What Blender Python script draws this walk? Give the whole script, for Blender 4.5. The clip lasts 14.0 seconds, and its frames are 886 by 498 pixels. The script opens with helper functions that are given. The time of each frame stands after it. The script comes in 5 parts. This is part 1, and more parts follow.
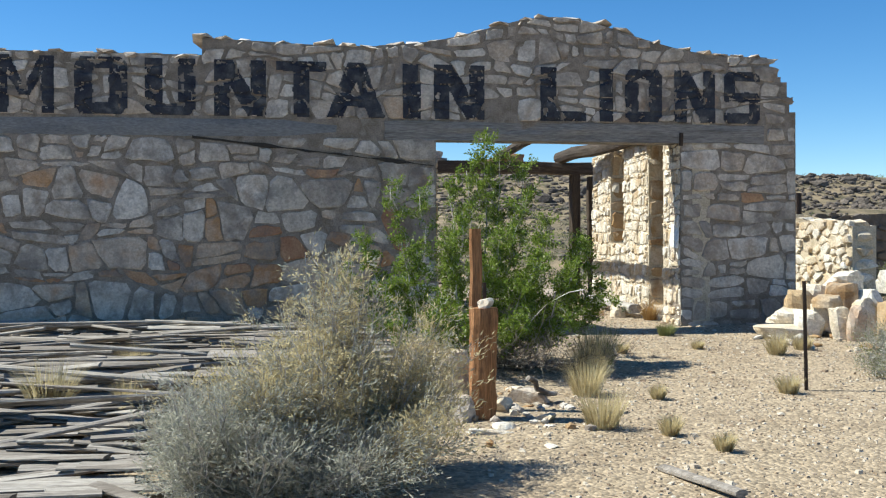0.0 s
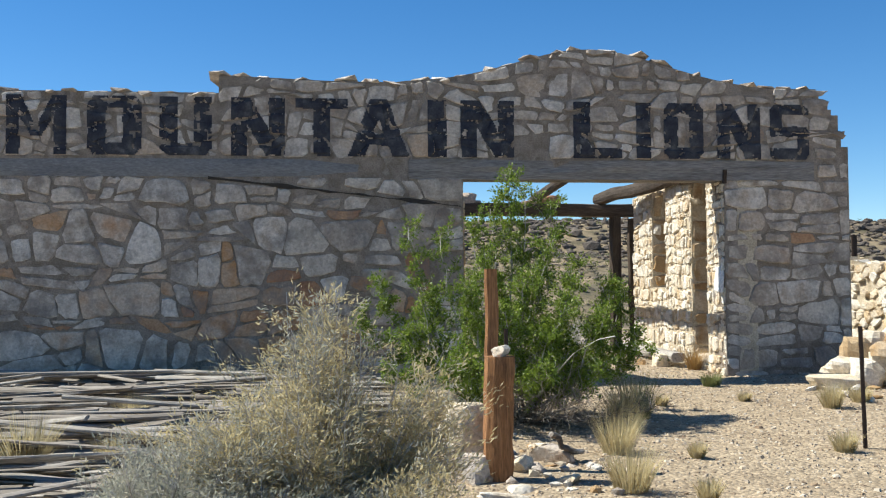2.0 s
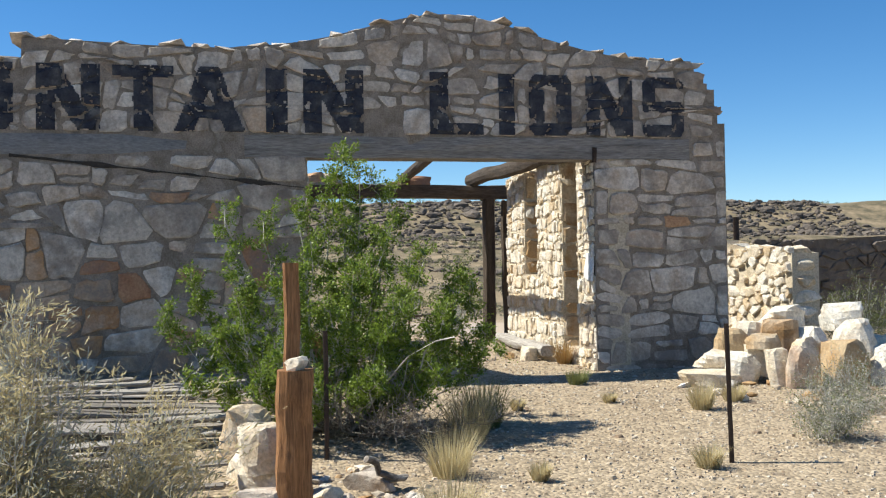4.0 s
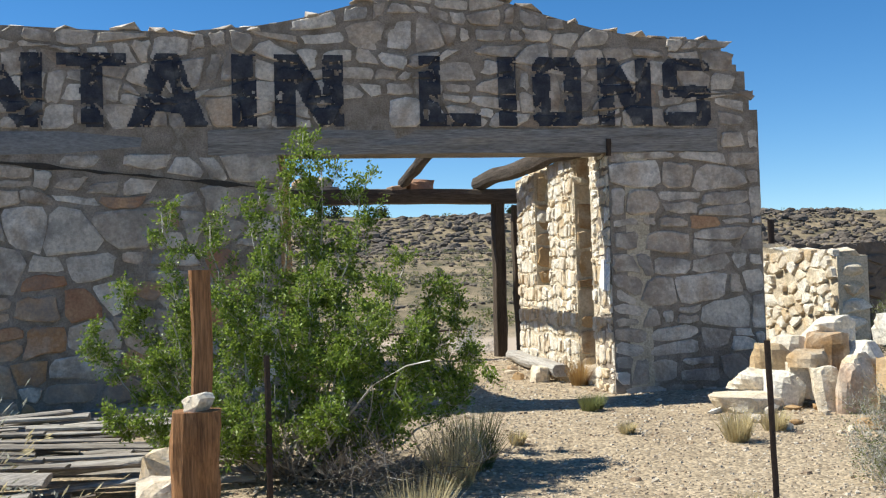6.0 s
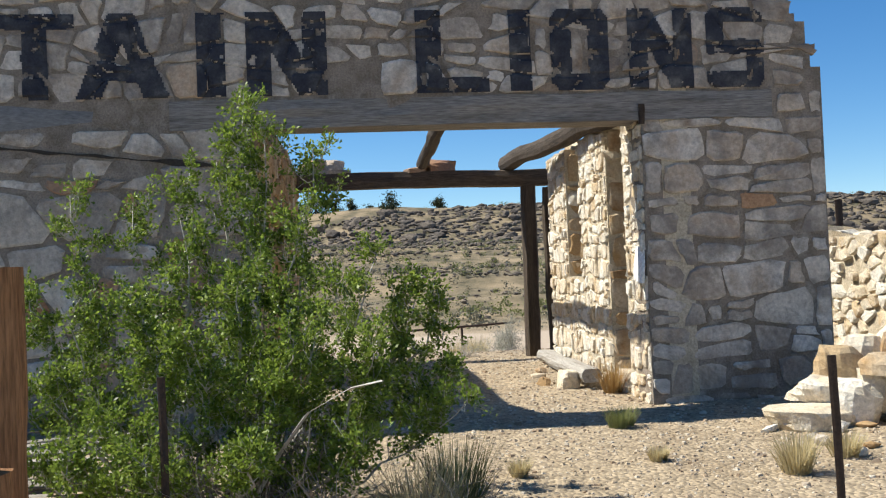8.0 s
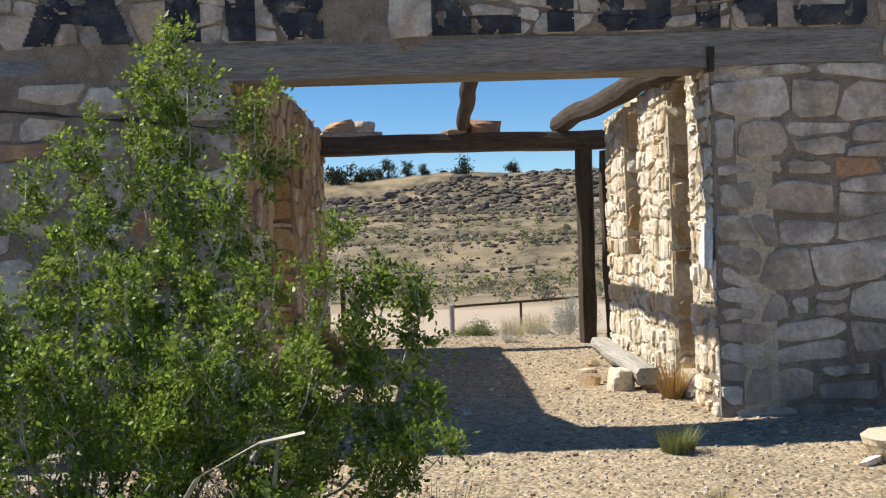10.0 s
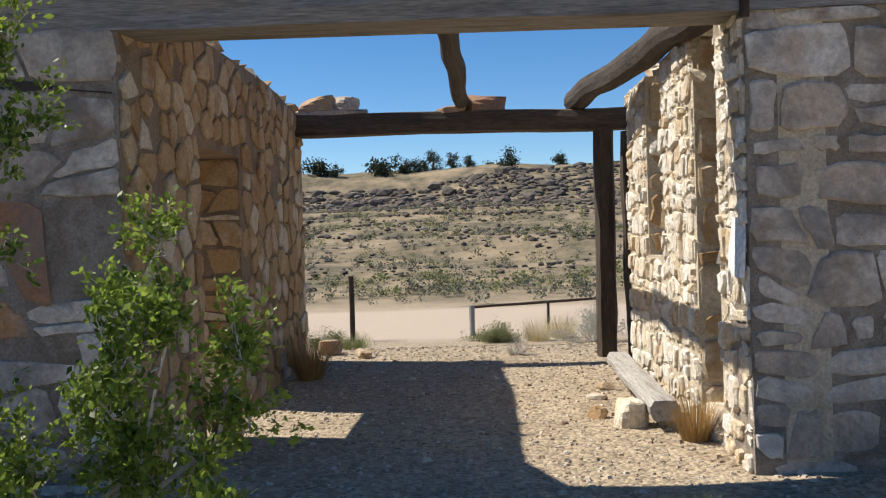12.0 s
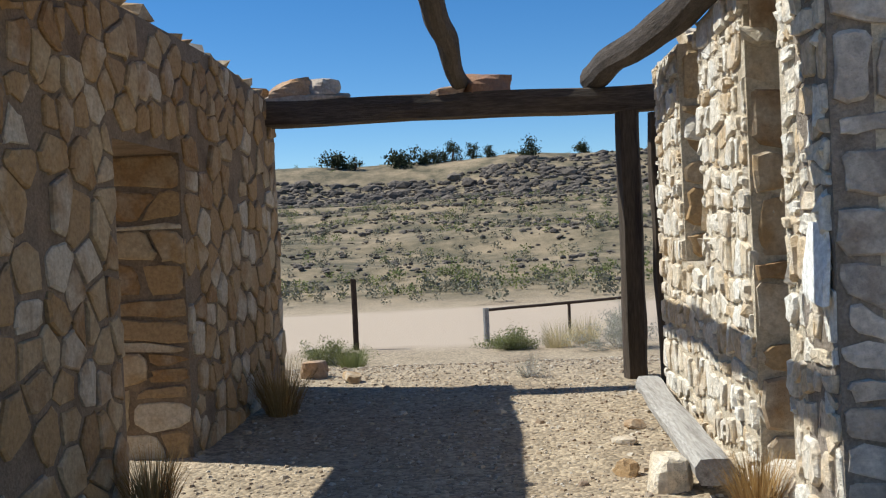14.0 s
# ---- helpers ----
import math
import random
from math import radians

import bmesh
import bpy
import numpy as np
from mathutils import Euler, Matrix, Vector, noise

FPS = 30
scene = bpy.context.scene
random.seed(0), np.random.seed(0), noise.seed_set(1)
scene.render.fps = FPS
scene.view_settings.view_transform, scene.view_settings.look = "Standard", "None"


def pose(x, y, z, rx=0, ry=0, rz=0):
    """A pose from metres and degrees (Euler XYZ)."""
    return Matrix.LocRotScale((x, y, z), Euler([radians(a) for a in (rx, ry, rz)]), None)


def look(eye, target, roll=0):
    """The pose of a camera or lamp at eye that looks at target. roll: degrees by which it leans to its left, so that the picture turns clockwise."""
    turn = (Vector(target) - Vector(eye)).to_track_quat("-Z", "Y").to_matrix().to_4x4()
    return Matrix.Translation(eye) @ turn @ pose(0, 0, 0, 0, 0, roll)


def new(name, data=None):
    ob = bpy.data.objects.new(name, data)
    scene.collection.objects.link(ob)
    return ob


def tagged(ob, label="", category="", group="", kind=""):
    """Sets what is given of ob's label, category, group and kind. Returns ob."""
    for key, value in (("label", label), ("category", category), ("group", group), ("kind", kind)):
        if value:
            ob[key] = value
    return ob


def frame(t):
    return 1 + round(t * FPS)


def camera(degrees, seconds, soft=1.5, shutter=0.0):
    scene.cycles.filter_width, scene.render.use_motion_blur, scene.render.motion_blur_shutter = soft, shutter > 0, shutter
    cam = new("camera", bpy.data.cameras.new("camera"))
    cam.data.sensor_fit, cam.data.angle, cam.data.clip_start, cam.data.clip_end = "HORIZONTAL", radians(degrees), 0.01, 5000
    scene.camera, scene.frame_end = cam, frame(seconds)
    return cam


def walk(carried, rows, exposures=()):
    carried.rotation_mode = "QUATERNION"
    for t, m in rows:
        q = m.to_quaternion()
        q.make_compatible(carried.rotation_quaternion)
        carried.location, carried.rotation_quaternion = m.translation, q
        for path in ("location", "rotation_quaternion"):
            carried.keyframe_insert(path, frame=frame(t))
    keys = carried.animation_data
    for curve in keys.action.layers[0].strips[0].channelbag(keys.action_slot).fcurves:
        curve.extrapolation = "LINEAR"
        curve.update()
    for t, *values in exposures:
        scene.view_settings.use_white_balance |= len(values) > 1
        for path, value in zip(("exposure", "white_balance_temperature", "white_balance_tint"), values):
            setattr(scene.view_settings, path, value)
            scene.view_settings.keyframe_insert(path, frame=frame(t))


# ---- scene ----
cam = camera(46.4, 14.0, 1.2)
PATH = [
    (0, (-5.94, -14.675, 1.248), (-5.624, -12.7, 1.237), -0.2),
    (0.5, (-5.896, -14.477, 1.213), (-5.583, -12.502, 1.198), 0.7),
    (1, (-5.843, -14.335, 1.184), (-5.49, -12.369, 1.088), 0.2),
    (1.5, (-5.684, -14.096, 1.212), (-5.457, -12.115, 1.359), -0.5),
    (2, (-5.512, -13.924, 1.19), (-5.292, -11.938, 1.274), -0.4),
    (2.5, (-5.389, -13.636, 1.173), (-5.166, -11.649, 1.229), -0.3),
    (3, (-5.157, -13.298, 1.166), (-4.795, -11.331, 1.124), -3.3),
    (3.5, (-4.868, -13.014, 1.153), (-4.597, -11.034, 1.216), -1.3),
    (4, (-4.61, -12.657, 1.29), (-4.207, -10.699, 1.337), -0.9),
    (6.5, (-3.676, -10.827, 1.239), (-3.378, -8.851, 1.318), -2.3),
    (7, (-3.417, -10.455, 1.264), (-3.247, -8.462, 1.272), -0.9),
    (7.5, (-3.26, -9.989, 1.25), (-3.122, -7.998, 1.373), -0.8),
    (8, (-3.074, -9.621, 1.264), (-2.845, -7.635, 1.325), -2.3),
    (8.5, (-2.829, -9.225, 1.325), (-2.754, -7.228, 1.418), -0.5),
    (11, (-2.086, -7.023, 1.43), (-1.998, -5.025, 1.377), -2.6),
    (11.5, (-1.823, -6.527, 1.46), (-1.822, -4.527, 1.443), -0.7),
    (12, (-1.739, -6.087, 1.423), (-1.759, -4.087, 1.41), -1.7),
    (12.5, (-1.691, -5.744, 1.477), (-1.707, -3.747, 1.372), -2.9),
    (13, (-1.557, -5.298, 1.492), (-1.657, -3.301, 1.453), -1.9),
    (13.5, (-1.511, -4.838, 1.501), (-1.608, -2.84, 1.487), -1.2),
    (14, (-1.507, -4.404, 1.546), (-1.573, -2.405, 1.517), -2.7),
]
walk(cam, [(t, look(e, g, r)) for t, e, g, r in PATH],
     exposures=((0, 0.72, 6300, 2), (3, 0.70, 6550, 5), (6.5, 0.68, 6450, 4), (8.5, 0.66, 6650, 6), (11, 0.56, 6750, 8), (12.5, 0.49, 6500, 9), (14, 0.38, 6150, 5)))

# world and light: late-morning sun from beyond the building, to its west side
SUN_WAY = Vector((2.2, -0.6, -2.85)).normalized()
world = bpy.data.worlds.new("sky")
scene.world = world
world.use_nodes = True
wn = world.node_tree
sky = wn.nodes.new("ShaderNodeTexSky")
sky.sky_type = "NISHITA"
sky.sun_disc = False
sky.sun_elevation = math.asin(-SUN_WAY.z)
sky.sun_rotation = math.atan2(-SUN_WAY.x, -SUN_WAY.y)
sky.altitude = 2500
sky.dust_density = 0.0
sky.ozone_density = 2.0
deep = wn.nodes.new("ShaderNodeHueSaturation")
deep.inputs["Saturation"].default_value = 1.32
deep.inputs["Hue"].default_value = 0.503
wn.links.new(sky.outputs[0], deep.inputs["Color"])
wn.links.new(deep.outputs[0], wn.nodes["Background"].inputs[0])
wn.nodes["Background"].inputs[1].default_value = 0.092
sun = new("sun", bpy.data.lights.new("sun", "SUN"))
sun.data.energy = 5.0
sun.data.angle = radians(0.53)
sun.data.color = (1.0, 0.95, 0.87)
sun.matrix_world = look((-20, 8, 30), Vector((-20, 8, 30)) + SUN_WAY)


# ---- materials ----
def material(name, stops, scale=6.0, rough=0.9, vary="", fine=60.0, bump=0.4, dist=0.02, stretch=(1, 1, 1), spread=0.35, metal=0.0, through_light=0.0, stain=0.0):
    """Noise-mottled surface. stops: colours blended by a large noise; vary: 'object' or 'island' picks the tone piece by piece."""
    m = bpy.data.materials.new(name)
    m.use_nodes = True
    n, l = m.node_tree.nodes, m.node_tree.links
    b = n["Principled BSDF"]
    b.inputs["Roughness"].default_value = rough
    b.inputs["Metallic"].default_value = metal
    b.inputs["Specular IOR Level"].default_value = 0.25
    geo = n.new("ShaderNodeNewGeometry")
    mp = n.new("ShaderNodeMapping")
    mp.inputs["Scale"].default_value = stretch
    l.new(geo.outputs["Position"], mp.inputs["Vector"])
    big = n.new("ShaderNodeTexNoise")
    big.inputs["Scale"].default_value = scale
    big.inputs["Detail"].default_value = 6
    small = n.new("ShaderNodeTexNoise")
    small.inputs["Scale"].default_value = fine
    small.inputs["Detail"].default_value = 5
    small.inputs["Roughness"].default_value = 0.65
    for t in (big, small):
        l.new(mp.outputs[0], t.inputs["Vector"])
    ramp = n.new("ShaderNodeValToRGB")
    els = ramp.color_ramp.elements
    while len(els) < len(stops):
        els.new(0.5)
    for i, c in enumerate(stops):
        els[i].position = i / (len(stops) - 1)
        els[i].color = (*c, 1)
    fac = n.new("ShaderNodeMath")
    fac.operation = "MULTIPLY_ADD"
    if vary:
        pick = n.new("ShaderNodeObjectInfo").outputs["Random"] if vary == "object" else geo.outputs["Random Per Island"]
        cen = n.new("ShaderNodeMath")
        cen.operation = "SUBTRACT"
        cen.inputs[1].default_value = 0.5
        l.new(big.outputs["Fac"], cen.inputs[0])
        l.new(cen.outputs[0], fac.inputs[0])
        fac.inputs[1].default_value = spread * 1.6
        l.new(pick, fac.inputs[2])
    else:
        l.new(big.outputs["Fac"], fac.inputs[0])
        fac.inputs[1].default_value = 2.2
        fac.inputs[2].default_value = -0.6
    l.new(fac.outputs[0], ramp.inputs[0])
    mul = n.new("ShaderNodeMix")
    mul.data_type = "RGBA"
    mul.blend_type = "MULTIPLY"
    mul.inputs[0].default_value = 1.0
    grain = n.new("ShaderNodeMapRange")
    grain.inputs[1].default_value, grain.inputs[2].default_value = 0.3, 0.7
    grain.inputs[3].default_value, grain.inputs[4].default_value = 1 - spread, 1 + spread * 0.5
    l.new(small.outputs["Fac"], grain.inputs[0])
    l.new(ramp.outputs[0], mul.inputs[6])
    l.new(grain.outputs[0], mul.inputs[7])
    colour = mul.outputs[2]
    if stain:
        blot = n.new("ShaderNodeTexNoise")
        blot.inputs["Scale"].default_value = 1.7
        blot.inputs["Detail"].default_value = 7
        blot.inputs["Roughness"].default_value = 0.68
        l.new(geo.outputs["Position"], blot.inputs["Vector"])
        soot = n.new("ShaderNodeMapRange")
        soot.inputs[1].default_value, soot.inputs[2].default_value = 0.47, 0.62
        soot.inputs[3].default_value, soot.inputs[4].default_value = 0.0, stain
        l.new(blot.outputs["Fac"], soot.inputs[0])
        dirty = n.new("ShaderNodeMix")
        dirty.data_type = "RGBA"
        l.new(soot.outputs[0], dirty.inputs[0])
        l.new(colour, dirty.inputs[6])
        dirty.inputs[7].default_value = (0.20, 0.175, 0.155, 1)
        colour = dirty.outputs[2]
    l.new(colour, b.inputs["Base Color"])
    bp = n.new("ShaderNodeBump")
    bp.inputs["Strength"].default_value = bump
    bp.inputs["Distance"].default_value = dist
    l.new(small.outputs["Fac"], bp.inputs["Height"])
    l.new(bp.outputs[0], b.inputs["Normal"])
    if through_light:
        tr = n.new("ShaderNodeBsdfTranslucent")
        l.new(mul.outputs[2], tr.inputs[0])
        mix = n.new("ShaderNodeMixShader")
        mix.inputs[0].default_value = through_light
        l.new(b.outputs[0], mix.inputs[1])
        l.new(tr.outputs[0], mix.inputs[2])
        l.new(mix.outputs[0], n["Material Output"].inputs[0])
    return m


GREYS = ((0.32, 0.24, 0.175), (0.68, 0.60, 0.51), (0.48, 0.40, 0.325), (0.76, 0.69, 0.61), (0.52, 0.41, 0.31), (0.70, 0.62, 0.535), (0.42, 0.34, 0.27), (0.62, 0.54, 0.45))
RUSTS = ((0.48, 0.27, 0.13), (0.54, 0.42, 0.31), (0.44, 0.23, 0.105), (0.60, 0.50, 0.40), (0.50, 0.31, 0.18), (0.36, 0.18, 0.10))
TANS = ((0.38, 0.24, 0.115), (0.50, 0.385, 0.245), (0.31, 0.18, 0.08), (0.58, 0.50, 0.39), (0.41, 0.265, 0.13), (0.37, 0.25, 0.14))
CREAMS = ((0.66, 0.55, 0.40), (0.76, 0.70, 0.60), (0.60, 0.45, 0.28), (0.78, 0.74, 0.66), (0.68, 0.56, 0.40))
stone_grey = material("stone_grey", GREYS, 5, vary="object", spread=0.3, fine=28, bump=0.8, dist=0.03, stain=0.75)
stone_grey_rest = material("stone_grey_rest", GREYS, 5, vary="island", spread=0.3, fine=28, bump=0.8, dist=0.03, stain=0.75)
stone_rust = material("stone_rust", RUSTS, 5, vary="object", spread=0.3, fine=35, bump=0.5, stain=0.75)
stone_rust_rest = material("stone_rust_rest", RUSTS, 5, vary="island", spread=0.3, fine=35, bump=0.5, stain=0.75)
stone_tan = material("stone_tan", TANS, 5, vary="object", spread=0.3, fine=35, bump=0.5)
stone_tan_rest = material("stone_tan_rest", TANS, 5, vary="island", spread=0.3, fine=35, bump=0.5)
stone_cream = material("stone_cream", CREAMS, 6, vary="object", spread=0.35, fine=30, bump=0.7, dist=0.03)
stone_cream_rest = material("stone_cream_rest", CREAMS, 6, vary="island", spread=0.35, fine=30, bump=0.7, dist=0.03)
mortar_grey = material("mortar_grey", ((0.17, 0.135, 0.10), (0.36, 0.30, 0.245), (0.24, 0.195, 0.15), (0.42, 0.365, 0.305)), 3.5, fine=50, bump=0.8, dist=0.03)
mortar_tan = material("mortar_tan", ((0.15, 0.105, 0.07), (0.27, 0.20, 0.14), (0.20, 0.15, 0.105)), 3, fine=50, bump=0.6)
mortar_cream = material("mortar_cream", ((0.48, 0.39, 0.27), (0.62, 0.53, 0.40), (0.54, 0.44, 0.31)), 4, fine=40, bump=0.8, dist=0.03)
band_grey = material("band_grey", ((0.16, 0.16, 0.17), (0.24, 0.235, 0.23), (0.19, 0.19, 0.20)), 2.5, fine=40, bump=0.4, stretch=(0.4, 1, 1.5))
black_paint = material("black_paint", ((0.018, 0.02, 0.03), (0.035, 0.037, 0.05), (0.06, 0.06, 0.068), (0.15, 0.145, 0.14)), 6, rough=0.75, fine=45, bump=0.4)
wood_grey = material("wood_grey", ((0.17, 0.15, 0.135), (0.30, 0.275, 0.25), (0.22, 0.195, 0.17)), 4, fine=30, bump=0.6, stretch=(0.25, 3, 3), spread=0.5)
wood_bleached = material("wood_bleached", ((0.13, 0.105, 0.085), (0.46, 0.42, 0.37), (0.22, 0.19, 0.16), (0.36, 0.32, 0.28)), 4, vary="object", fine=22, bump=0.5, stretch=(0.3, 4, 4), spread=0.5)
wood_dark = material("wood_dark", ((0.06, 0.042, 0.03), (0.13, 0.10, 0.075), (0.085, 0.062, 0.045)), 4, fine=30, bump=0.8, stretch=(0.3, 3, 3), spread=0.5)
wood_dark_up = material("wood_dark_up", ((0.05, 0.035, 0.027), (0.10, 0.075, 0.055), (0.065, 0.05, 0.036)), 4, fine=30, bump=0.8, stretch=(3, 3, 0.25), spread=0.5)
wood_brown = material("wood_brown", ((0.24, 0.11, 0.045), (0.38, 0.19, 0.085), (0.17, 0.08, 0.035)), 5, fine=30, bump=0.7, stretch=(4, 4, 0.25), spread=0.55)
log_along = material("log_along", ((0.04, 0.03, 0.023), (0.10, 0.078, 0.06), (0.06, 0.046, 0.035)), 4, fine=30, bump=0.8, stretch=(3, 0.3, 3), spread=0.5)
rusty_steel = material("rusty_steel", ((0.03, 0.022, 0.018), (0.075, 0.05, 0.036), (0.045, 0.032, 0.025)), 12, rough=0.7, fine=90, bump=0.3, metal=0.2)
pale_steel = material("pale_steel", ((0.22, 0.21, 0.20), (0.34, 0.33, 0.31), (0.27, 0.26, 0.25)), 12, rough=0.6, fine=90, bump=0.2, metal=0.2)
pebble = material("pebble", ((0.30, 0.22, 0.145), (0.50, 0.41, 0.30), (0.22, 0.155, 0.105), (0.60, 0.53, 0.43), (0.38, 0.285, 0.19)), 8, vary="island", fine=80, bump=0.2, spread=0.2)
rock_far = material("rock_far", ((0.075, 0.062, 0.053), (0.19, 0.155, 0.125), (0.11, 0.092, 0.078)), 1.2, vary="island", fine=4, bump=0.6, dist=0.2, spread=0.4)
leaf_green = material("leaf_green", ((0.065, 0.11, 0.018), (0.29, 0.375, 0.065), (0.145, 0.215, 0.03)), 5, rough=0.42, vary="island", fine=40, bump=0, spread=0.25, through_light=0.5)
leaf_sage = material("leaf_sage", ((0.32, 0.325, 0.26), (0.48, 0.46, 0.38), (0.38, 0.385, 0.30)), 5, vary="island", fine=40, bump=0, spread=0.25, through_light=0.4)
leaf_straw = material("leaf_straw", ((0.50, 0.41, 0.21), (0.64, 0.55, 0.34), (0.46, 0.38, 0.21)), 5, vary="island", fine=40, bump=0, spread=0.25, through_light=0.42)
leaf_olive = material("leaf_olive", ((0.15, 0.17, 0.06), (0.24, 0.25, 0.10), (0.19, 0.21, 0.08)), 5, vary="island", fine=40, bump=0, spread=0.25, through_light=0.3)
twig_pale = material("twig_pale", ((0.30, 0.27, 0.24), (0.50, 0.47, 0.42), (0.38, 0.34, 0.30)), 8, fine=40, bump=0.2, spread=0.3)
twig_dark = material("twig_dark", ((0.22, 0.195, 0.17), (0.62, 0.60, 0.56), (0.36, 0.33, 0.30), (0.54, 0.51, 0.47)), 8, vary="island", fine=40, bump=0.2, spread=0.3)
scrub_grey = material("scrub_grey", ((0.13, 0.125, 0.085), (0.25, 0.235, 0.17), (0.18, 0.17, 0.12)), 2, vary="island", fine=20, bump=0, spread=0.25, through_light=0.2)
twig_brown = material("twig_brown", ((0.08, 0.065, 0.052), (0.42, 0.39, 0.35), (0.15, 0.125, 0.10), (0.24, 0.21, 0.18)), 8, vary="island", fine=40, bump=0.2, spread=0.3)
leaf_rust = material("leaf_rust", ((0.36, 0.21, 0.07), (0.50, 0.34, 0.15), (0.30, 0.18, 0.07)), 5, vary="island", fine=40, bump=0, spread=0.25, through_light=0.25)
juniper_green = material("juniper_green", ((0.035, 0.045, 0.02), (0.07, 0.08, 0.04), (0.05, 0.06, 0.03)), 2, vary="island", fine=8, bump=0, spread=0.3)


def ground_material():
    m = material("desert_ground", ((0.27, 0.205, 0.135), (0.38, 0.30, 0.205), (0.31, 0.24, 0.16)), 0.9, fine=9, bump=0.35, spread=0.2)
    n, l = m.node_tree.nodes, m.node_tree.links
    b = n["Principled BSDF"]
    base = b.inputs["Base Color"].links[0].from_socket
    geo = n.new("ShaderNodeNewGeometry")
    # gravel grain, cell by cell
    vor = n.new("ShaderNodeTexVoronoi")
    vor.inputs["Scale"].default_value = 32
    l.new(geo.outputs["Position"], vor.inputs["Vector"])
    hsv = n.new("ShaderNodeSeparateColor")
    l.new(vor.outputs["Color"], hsv.inputs[0])
    rng = n.new("ShaderNodeMapRange")
    rng.inputs[3].default_value, rng.inputs[4].default_value = 0.62, 1.3
    l.new(hsv.outputs[0], rng.inputs[0])
    mul = n.new("ShaderNodeMix")
    mul.data_type, mul.blend_type = "RGBA", "MULTIPLY"
    mul.inputs[0].default_value = 1
    l.new(base, mul.inputs[6])
    l.new(rng.outputs[0], mul.inputs[7])
    # scrub cover of the far slopes, greener in patches
    patch = n.new("ShaderNodeTexNoise")
    patch.inputs["Scale"].default_value = 0.35
    patch.inputs["Detail"].default_value = 9
    patch.inputs["Roughness"].default_value = 0.7
    l.new(geo.outputs["Position"], patch.inputs["Vector"])
    pr = n.new("ShaderNodeValToRGB")
    pr.color_ramp.elements[0].position, pr.color_ramp.elements[0].color = 0.40, (0.105, 0.09, 0.055, 1)
    pr.color_ramp.elements[1].position, pr.color_ramp.elements[1].color = 0.62, (0.30, 0.23, 0.145, 1)
    l.new(patch.outputs["Fac"], pr.inputs[0])
    xyz = n.new("ShaderNodeSeparateXYZ")
    l.new(geo.outputs["Position"], xyz.inputs[0])
    far = n.new("ShaderNodeMapRange")
    far.inputs[1].default_value, far.inputs[2].default_value = 26, 31
    l.new(xyz.outputs[1], far.inputs[0])
    mix = n.new("ShaderNodeMix")
    mix.data_type = "RGBA"
    l.new(far.outputs[0], mix.inputs[0])
    l.new(mul.outputs[2], mix.inputs[6])
    l.new(pr.outputs[0], mix.inputs[7])
    # pale, wheel-packed track behind the building
    sway = n.new("ShaderNodeMath")
    sway.operation = "MULTIPLY_ADD"
    sway.inputs[1].default_value = 3.0
    l.new(patch.outputs["Fac"], sway.inputs[0])
    l.new(xyz.outputs[1], sway.inputs[2])
    band = n.new("ShaderNodeValToRGB")
    els = band.color_ramp.elements
    els[0].position, els[0].color = 0.36, (0, 0, 0, 1)
    els[1].position, els[1].color = 0.41, (1, 1, 1, 1)
    for at, v in ((0.64, 1), (0.68, 0)):
        e = els.new(at)
        e.color = (v, v, v, 1)
    span = n.new("ShaderNodeMath")
    span.operation = "DIVIDE"
    span.inputs[1].default_value = 40
    l.new(sway.outputs[0], span.inputs[0])
    l.new(span.outputs[0], band.inputs[0])
    packed = n.new("ShaderNodeMix")
    packed.data_type = "RGBA"
    packed.inputs[7].default_value = (0.44, 0.35, 0.265, 1)
    l.new(band.outputs[0], packed.inputs[0])
    l.new(mix.outputs[2], packed.inputs[6])
    l.new(packed.outputs[2], b.inputs["Base Color"])
    vb = n.new("ShaderNodeBump")
    vb.inputs["Strength"].default_value = 0.7
    vb.inputs["Distance"].default_value = 0.02
    vb.invert = True
    l.new(vor.outputs["Distance"], vb.inputs["Height"])
    l.new(b.inputs["Normal"].links[0].from_socket, vb.inputs["Normal"])
    l.new(vb.outputs[0], b.inputs["Normal"])
    return m


ground_mat = ground_material()


# ---- tools ----
def link_mesh(name, verts, faces, mat, parent=None, label="", smooth=False):
    me = bpy.data.meshes.new(name)
    me.from_pydata(verts, [], faces)
    me.materials.append(mat)
    if smooth:
        me.polygons.foreach_set("use_smooth", [True] * len(me.polygons))
    me.update()
    ob = new(name, me)
    if parent:
        ob.parent = parent
    if label:
        tagged(ob, label)
    return ob


def part(name, bm, mat, parent=None, label="", smooth=False):
    me = bpy.data.meshes.new(name)
    bmesh.ops.recalc_face_normals(bm, faces=bm.faces)
    bm.to_mesh(me)
    bm.free()
    me.materials.append(mat)
    if smooth:
        me.polygons.foreach_set("use_smooth", [True] * len(me.polygons))
    ob = new(name, me)
    if parent:
        ob.parent = parent
    if label:
        tagged(ob, label)
    return ob


def thing(name, place=(0, 0, 0), label="", category="", group="", kind=""):
    ob = new(name)
    ob.empty_display_size = 0.1
    ob.location = place
    return tagged(ob, label, category, group, kind)


def step(a, b, t):
    t = min(1, max(0, (t - a) / (b - a)))
    return t * t * (3 - 2 * t)


